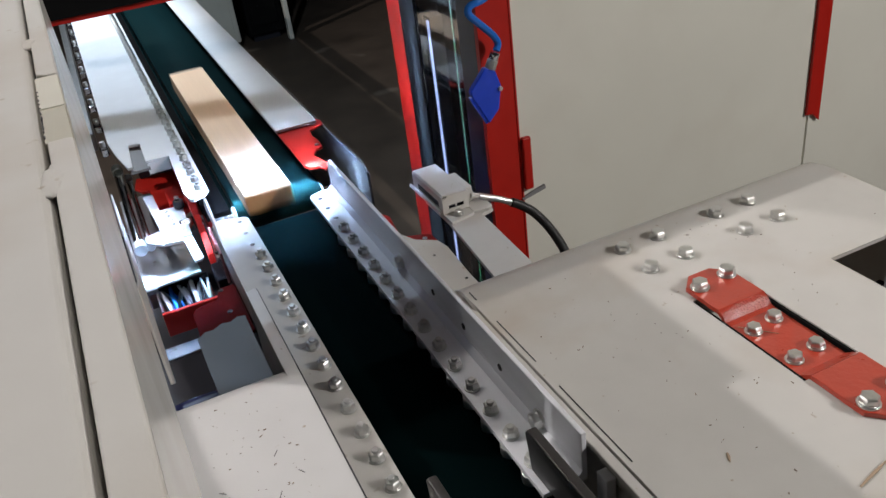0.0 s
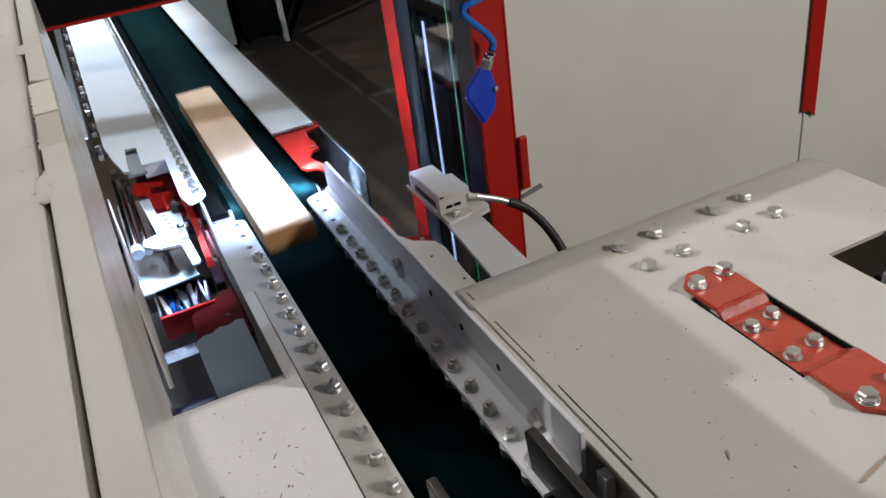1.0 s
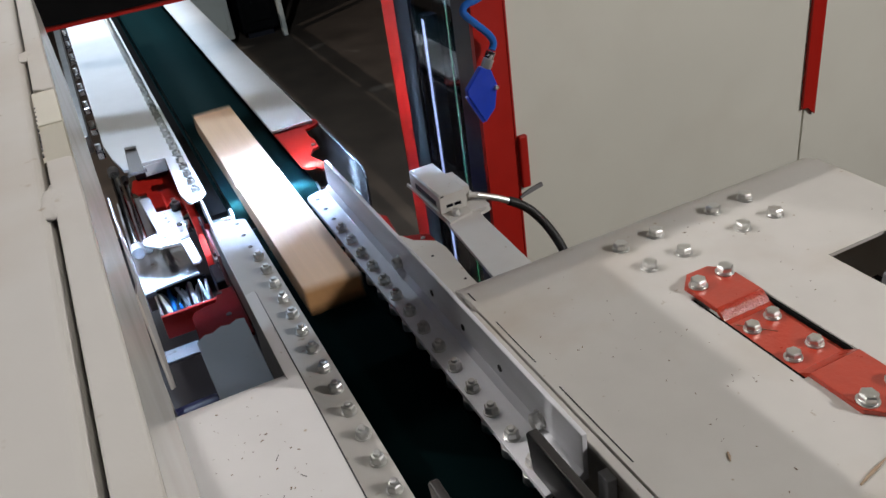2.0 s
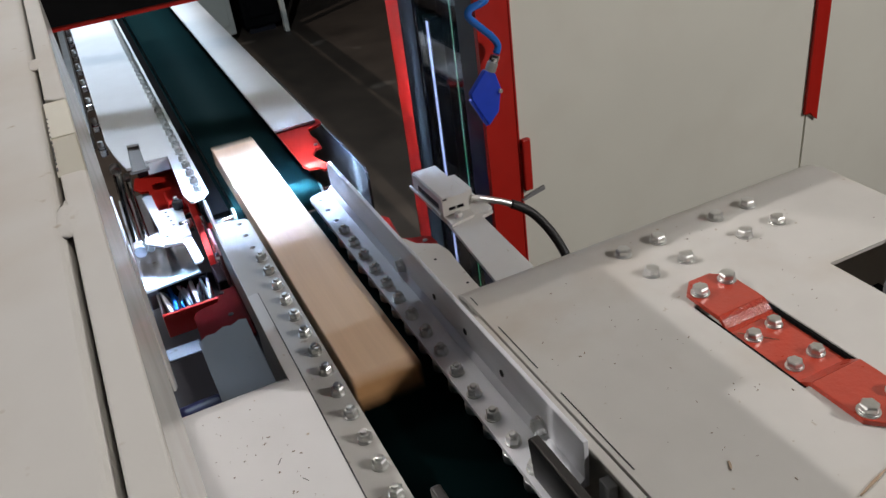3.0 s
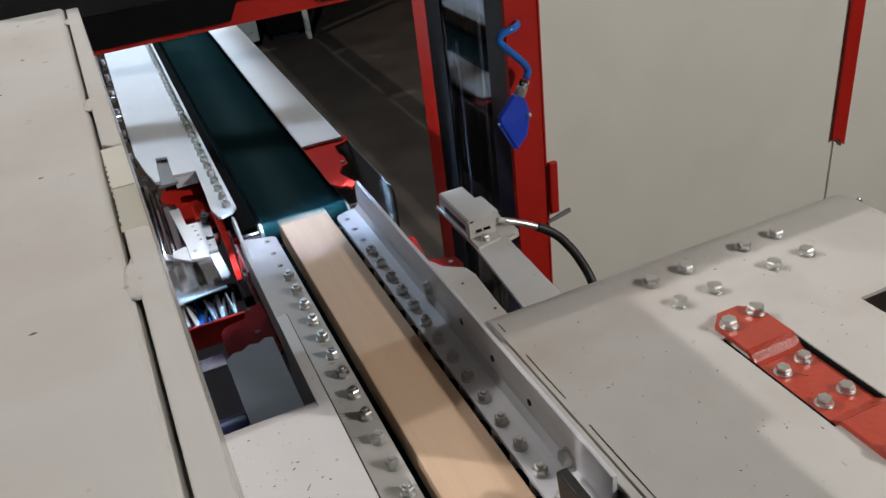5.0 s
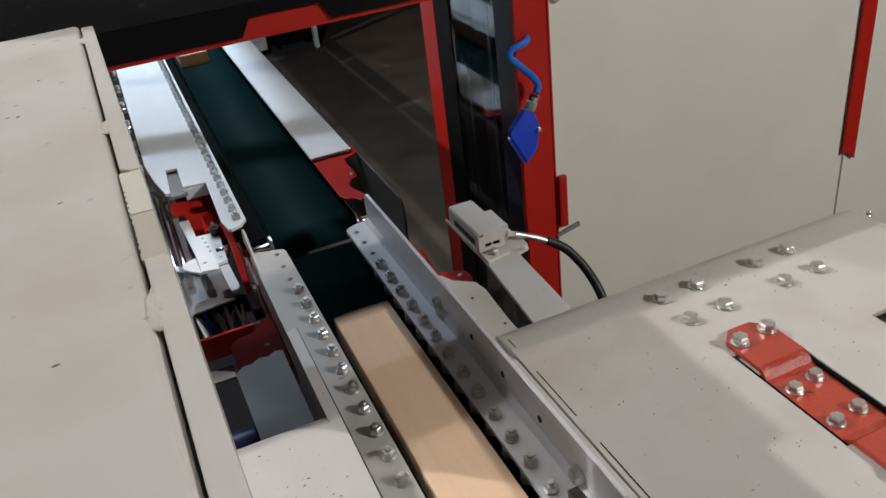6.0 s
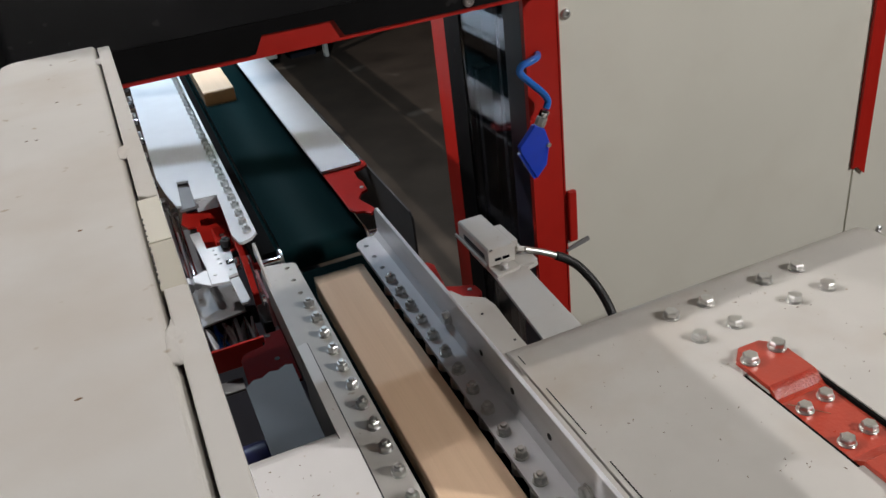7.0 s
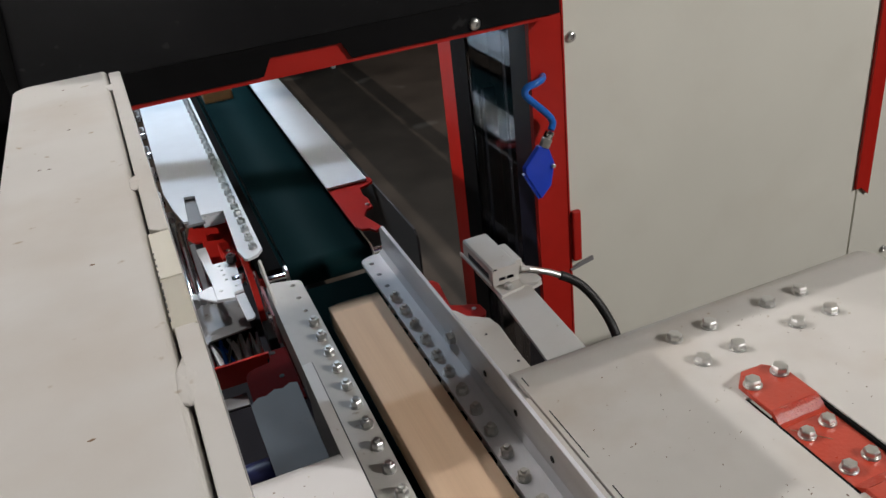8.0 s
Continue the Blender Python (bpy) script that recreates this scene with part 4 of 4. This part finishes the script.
# ---------- dark guide bars at the infeed ----------
def guide(x0, x1, y0, y1, zb, zt, foot):
    g = empty("guide_bar", (0, 0, 0), "dark steel guide bar at the infeed", "guide", "guide bars")
    part("bar", profile_x([(y0, zb), (y0, zt), (y1 - 0.003, zt), (y1, zt - 0.004), (y1 - 0.006, zb)], x0, x1, 0.0012), BARE, g)
    part("foot", box(*foot, 0.001), BARE, g)


guide(0.0705, 0.0785, -0.62, -0.416, -0.0058, 0.030, (0.0790, 0.0960, -0.62, -0.58, -0.0058, -0.001))
guide(-0.0075, -0.0005, -0.62, -0.420, -0.0040, 0.030, (-0.030, -0.0078, -0.62, -0.57, -0.0058, 0.010))

# ---------- background things on the floor ----------
def bg_cabinet(x0, x1, y0, y1, z1, material, label):
    c = empty("floor_cabinet", (0, 0, 0), label, "cabinet", "cabinets in the background")
    part("carcass", box(x0, x1, y0, y1, -0.86, z1, 0.01), material, c)
    part("plinth", box(x0 + 0.03, x1 - 0.03, y0 + 0.03, y1 - 0.03, -0.9, -0.86), DARK, c)
    part("door", box(x0 + 0.03, x1 - 0.03, y0 - 0.012, y0 - 0.001, -0.80, z1 - 0.05, 0.004), material, c)


bg_cabinet(0.15, 0.70, 4.1, 4.7, 0.2, PANEL, "cream machine cabinet standing on the floor")
bg_cabinet(0.76, 0.98, 4.15, 4.6, 0.2, BLACK, "black machine cabinet with a light edge")
tagged(part("floor_post", box(0.975, 1.00, 4.05, 4.10, -0.9, 0.2, 0.003), PANEL), "thin cream post on the floor", "post")

# ---------- wood chips on the tables ----------
def chips():
    rnd = random.Random(5)
    b = bmesh.new()
    for i in range(300):
        if i % 4:
            x, y, z = rnd.uniform(0.125, 0.50), rnd.uniform(-0.72, -0.25), TZ
            if 0.26 < x < 0.33 or 0.39 < x < 0.49:
                continue
        else:
            x, y, z = rnd.uniform(-0.132, -0.072), rnd.uniform(-0.46, -0.265), 0.0245
        s = rnd.choice((0.00025, 0.0003, 0.0003, 0.0004, 0.0005, 0.0007, 0.0009))
        c = bmesh.new()
        bmesh.ops.create_cube(c, size=1)
        for v in c.verts:
            v.co = Vector((v.co.x * 2.6 * s * rnd.uniform(.5, 1.3), v.co.y * 0.55 * s, (v.co.z + .5) * 0.0005))
        join(b, c, Matrix.Translation((x, y, z)) @ pose(0, 0, 0, 0, 0, rnd.uniform(0, 180)))
    tagged(part("wood_chips", b, CHIP), "small brown wood chips scattered on the tables", "wood chips", kind="stuff")


chips()


# pale splinters left on the table and the strap
def splinter(x0, y0, x1, y1, z, w, label):
    d = Vector((x1 - x0, y1 - y0, 0))
    n = Vector((-d.y, d.x, 0)).normalized() * w
    a, b = Vector((x0, y0, 0)), Vector((x1, y1, 0))
    out = [a - n * 0.3, a + n * 0.6, a + d * 0.45 + n, b + n * 0.2, b - n * 0.1, a + d * 0.6 - n * 0.6]
    tagged(part("wood_splinter", prism([(v.x, v.y) for v in out][::-1], z, z + w * 0.8), SPLINT), label, "wood splinter", "wood splinters")


SPLINT = mat("split_wood", (0.42, 0.31, 0.21), 0.8, var=0.2, scale=150)
splinter(0.2212, -0.5651, 0.2530, -0.5575, TZ, 0.0012, "long pale wood splinter lying on the cream table")
splinter(0.1735, -0.5020, 0.1700, -0.5090, TZ, 0.0012, "short brown wood splinter lying on the cream table")
splinter(0.2750, -0.3990, 0.2950, -0.4230, TZ - 0.0039, 0.0005, "thin pale shaving on the orange red strap")


# ---------- the scan lights: lit strips on turning rods ----------
def lamp_rod(length, r, w, glow_mat):
    """A rod along its own x with a lit strip on its lower side (-z)."""
    e = empty("scan_lamp", (0, 0, 0), "slim scan lamp rod with a blue white lit strip", "line lamp", "scan lamps")
    part("rod", cyl(r, -length / 2, length / 2, 24, 0, None, Matrix.Rotation(radians(90), 4, "Y")), DARK, e)
    part("lit_strip", box(-length / 2 + 0.002, length / 2 - 0.002, -w, w, -r * 1.10, -r * 0.9), glow_mat, e, "blue white lit strip")
    return e


def lamp_hood(m, length, r, skirt_a, skirt_b):
    """An added channel open on its lower side in which the rod turns; skirts of two lengths cut the light."""
    w, t = r * 1.25, 0.003
    sec = [(-w - t, -skirt_a), (-w, -skirt_a), (-w, w), (w, w), (w, -skirt_b), (w + t, -skirt_b), (w + t, w + t), (-w - t, w + t)]
    h = empty("lamp_baffle", (0, 0, 0), "black channel added to narrow the light of a scan lamp", "lamp housing", "lamp housings")
    part("channel", profile_x(sec, -length / 2 - 0.004, length / 2 + 0.004), BLACK, h)
    for x in (-length / 2 - 0.004, length / 2 + 0.0002):
        part("end_plate", box(x, x + 0.0038, -w + 0.0004, w - 0.0004, -min(skirt_a, skirt_b), w - 0.0004), BLACK, h)
    h.matrix_basis = m
    return h


def rod_frame(at, along, shine):
    x = Vector(along).normalized()
    z = -Vector(shine).normalized()
    z = (z - x * z.dot(x)).normalized()
    y = z.cross(x)
    return Matrix.Translation(at) @ Matrix((x, y, z)).transposed().to_4x4()


# housing over the gap, from which the upper lamps hang
head = empty("scanner_hood", (0, 0, 0), "black scanner hood over the gap between the belts", "scanner housing")
part("casing", box(-0.22, 0.34, 0.1210, 0.27, 0.3765, 0.43, 0.003), BLACK, head)
# apron reaches down so no gap opens above the beam in the camera's view
part("front_apron", box(-0.22, 0.34, 0.1180, 0.1205, 0.268, 0.43), BLACK, head)
# unseen body and bars, added to cast shadows on the table and outfeed plates
part("shadow_side_body", box(-0.27, -0.2215, -0.080, 1.20, 0.13, 0.436), MATTE, head)
part("shadow_cross_bar", prism([(-0.30, 0.960), (0.34, 0.710), (0.34, 0.748), (-0.30, 0.998)], 0.490, 0.508), BLACK, head)
part("shadow_long_bar", box(0.020, 0.046, 0.870, 1.36, 0.5085, 0.520), BLACK, head)
part("bar_post", box(-0.265, -0.235, 0.938, 0.968, 0.4365, 0.4895), BLACK, head)
for y in (0.60, 1.1):
    part("foot", box(-0.265, -0.227, y, y + 0.04, -0.9, 0.1295), BLACK, head)

RODS = []
for at, along, shine, length, r, w, gm, sa, sb in (
        ((0.03, 0.160, 0.3585), (1, 0, 0), (0, 0.22, -1), 0.22, 0.0130, 0.0100, GLOW, 0.048, 0.070),
        ((0.03, 0.1930, 0.3690), (1, 0, 0), (0, 0.0, -1), 0.15, 0.0042, 0.0022, GLOW_LINE, 0.095, 0.095),
        ((0.290, 0.180, -0.09), (0, 0, 1), (-1, 0.02, 0), 0.48, 0.006, 0.0028, GLOW_RIGHT, 0.007, 0.007),
        ((0.303, 0.142, 0.02), (0, 0, 1), (-1, 0.0, 0), 0.66, 0.002, 0.0004, LASER, 0.0022, 0.0022),
        ((-0.185, 0.140, 0.10), (0, 0, 1), (1, 0, -0.1), 0.36, 0.012, 0.008, GLOW_SIDE, 0.015, 0.015)):
    m = rod_frame(at, along, shine)
    lamp_hood(m, length, r, sa, sb)
    RODS.append((lamp_rod(length, r, w, gm), m))

# ---------- the boards ----------
SPEED = 1.55
# time, place of the rear end then, length, middle
BOARDS = [(0.0, 0.163, 0.605, 0.0275), (1.0, 0.056, 0.595, 0.0275), (1.5, -0.867, 0.60, 0.0300), (3.5, 0.524, 0.597, 0.0225),
          (4.5, 0.458, 0.602, 0.0225), (4.7, -0.930, 0.60, 0.0270), (6.5, 0.097, 0.600, 0.0235), (7.0, -0.552, 0.600, 0.0250), (8.0, -0.582, 0.60, 0.0285)]
MADE = []
for t0, y0, ln, xm in BOARDS:
    bm = box(-0.0305, 0.0305, 0, ln, 0, 0.0275, 0.0012)
    bm.normal_update()
    for f in bm.faces:
        f.material_index = 1 if abs(f.normal.y) > 0.9 else 0
    w = tagged(part("board", bm, (WOOD, END_GRAIN)), "short planed pine board lying on the belt", "board", "boards on the belt")
    MADE.append((w, t0, y0, xm))


def motions():
    for w, t0, y0, xm in MADE:
        rows = []
        for i in range(-1, 18):
            t = i * 0.5
            y = y0 + SPEED * (t - t0)
            rows.append((t, pose(xm + 0.0045 * (0.2 - max(-0.5, min(1.5, y))), y, BZ + 0.0004)))
        walk(w, rows)
    # in place of a flash, lit sides turn out with a board in the gap
    spells = [(-1.0, 0.03), (0.63, 1.13), (1.73, 2.24), (2.85, 3.33), (3.93, 4.43), (5.02, 5.52), (6.13, 6.63), (7.10, 7.53), (8.14, 9.0)]
    step = 1 / 30
    for rod, m in RODS:
        rows = [(-0.1, m)]
        for a, b in spells:
            if a > 0:
                for i in range(4):
                    rows.append((a + (i - 2) * step, m @ pose(0, 0, 0, 180 - 60 * i)))
            if b < 8:
                for i in range(4):
                    rows.append((b + (i - 1) * step, m @ pose(0, 0, 0, 60 * i)))
        if rows[-1][0] < 8.2:
            rows.append((8.3, rows[-1][1]))
        walk(rod, rows)


motions()
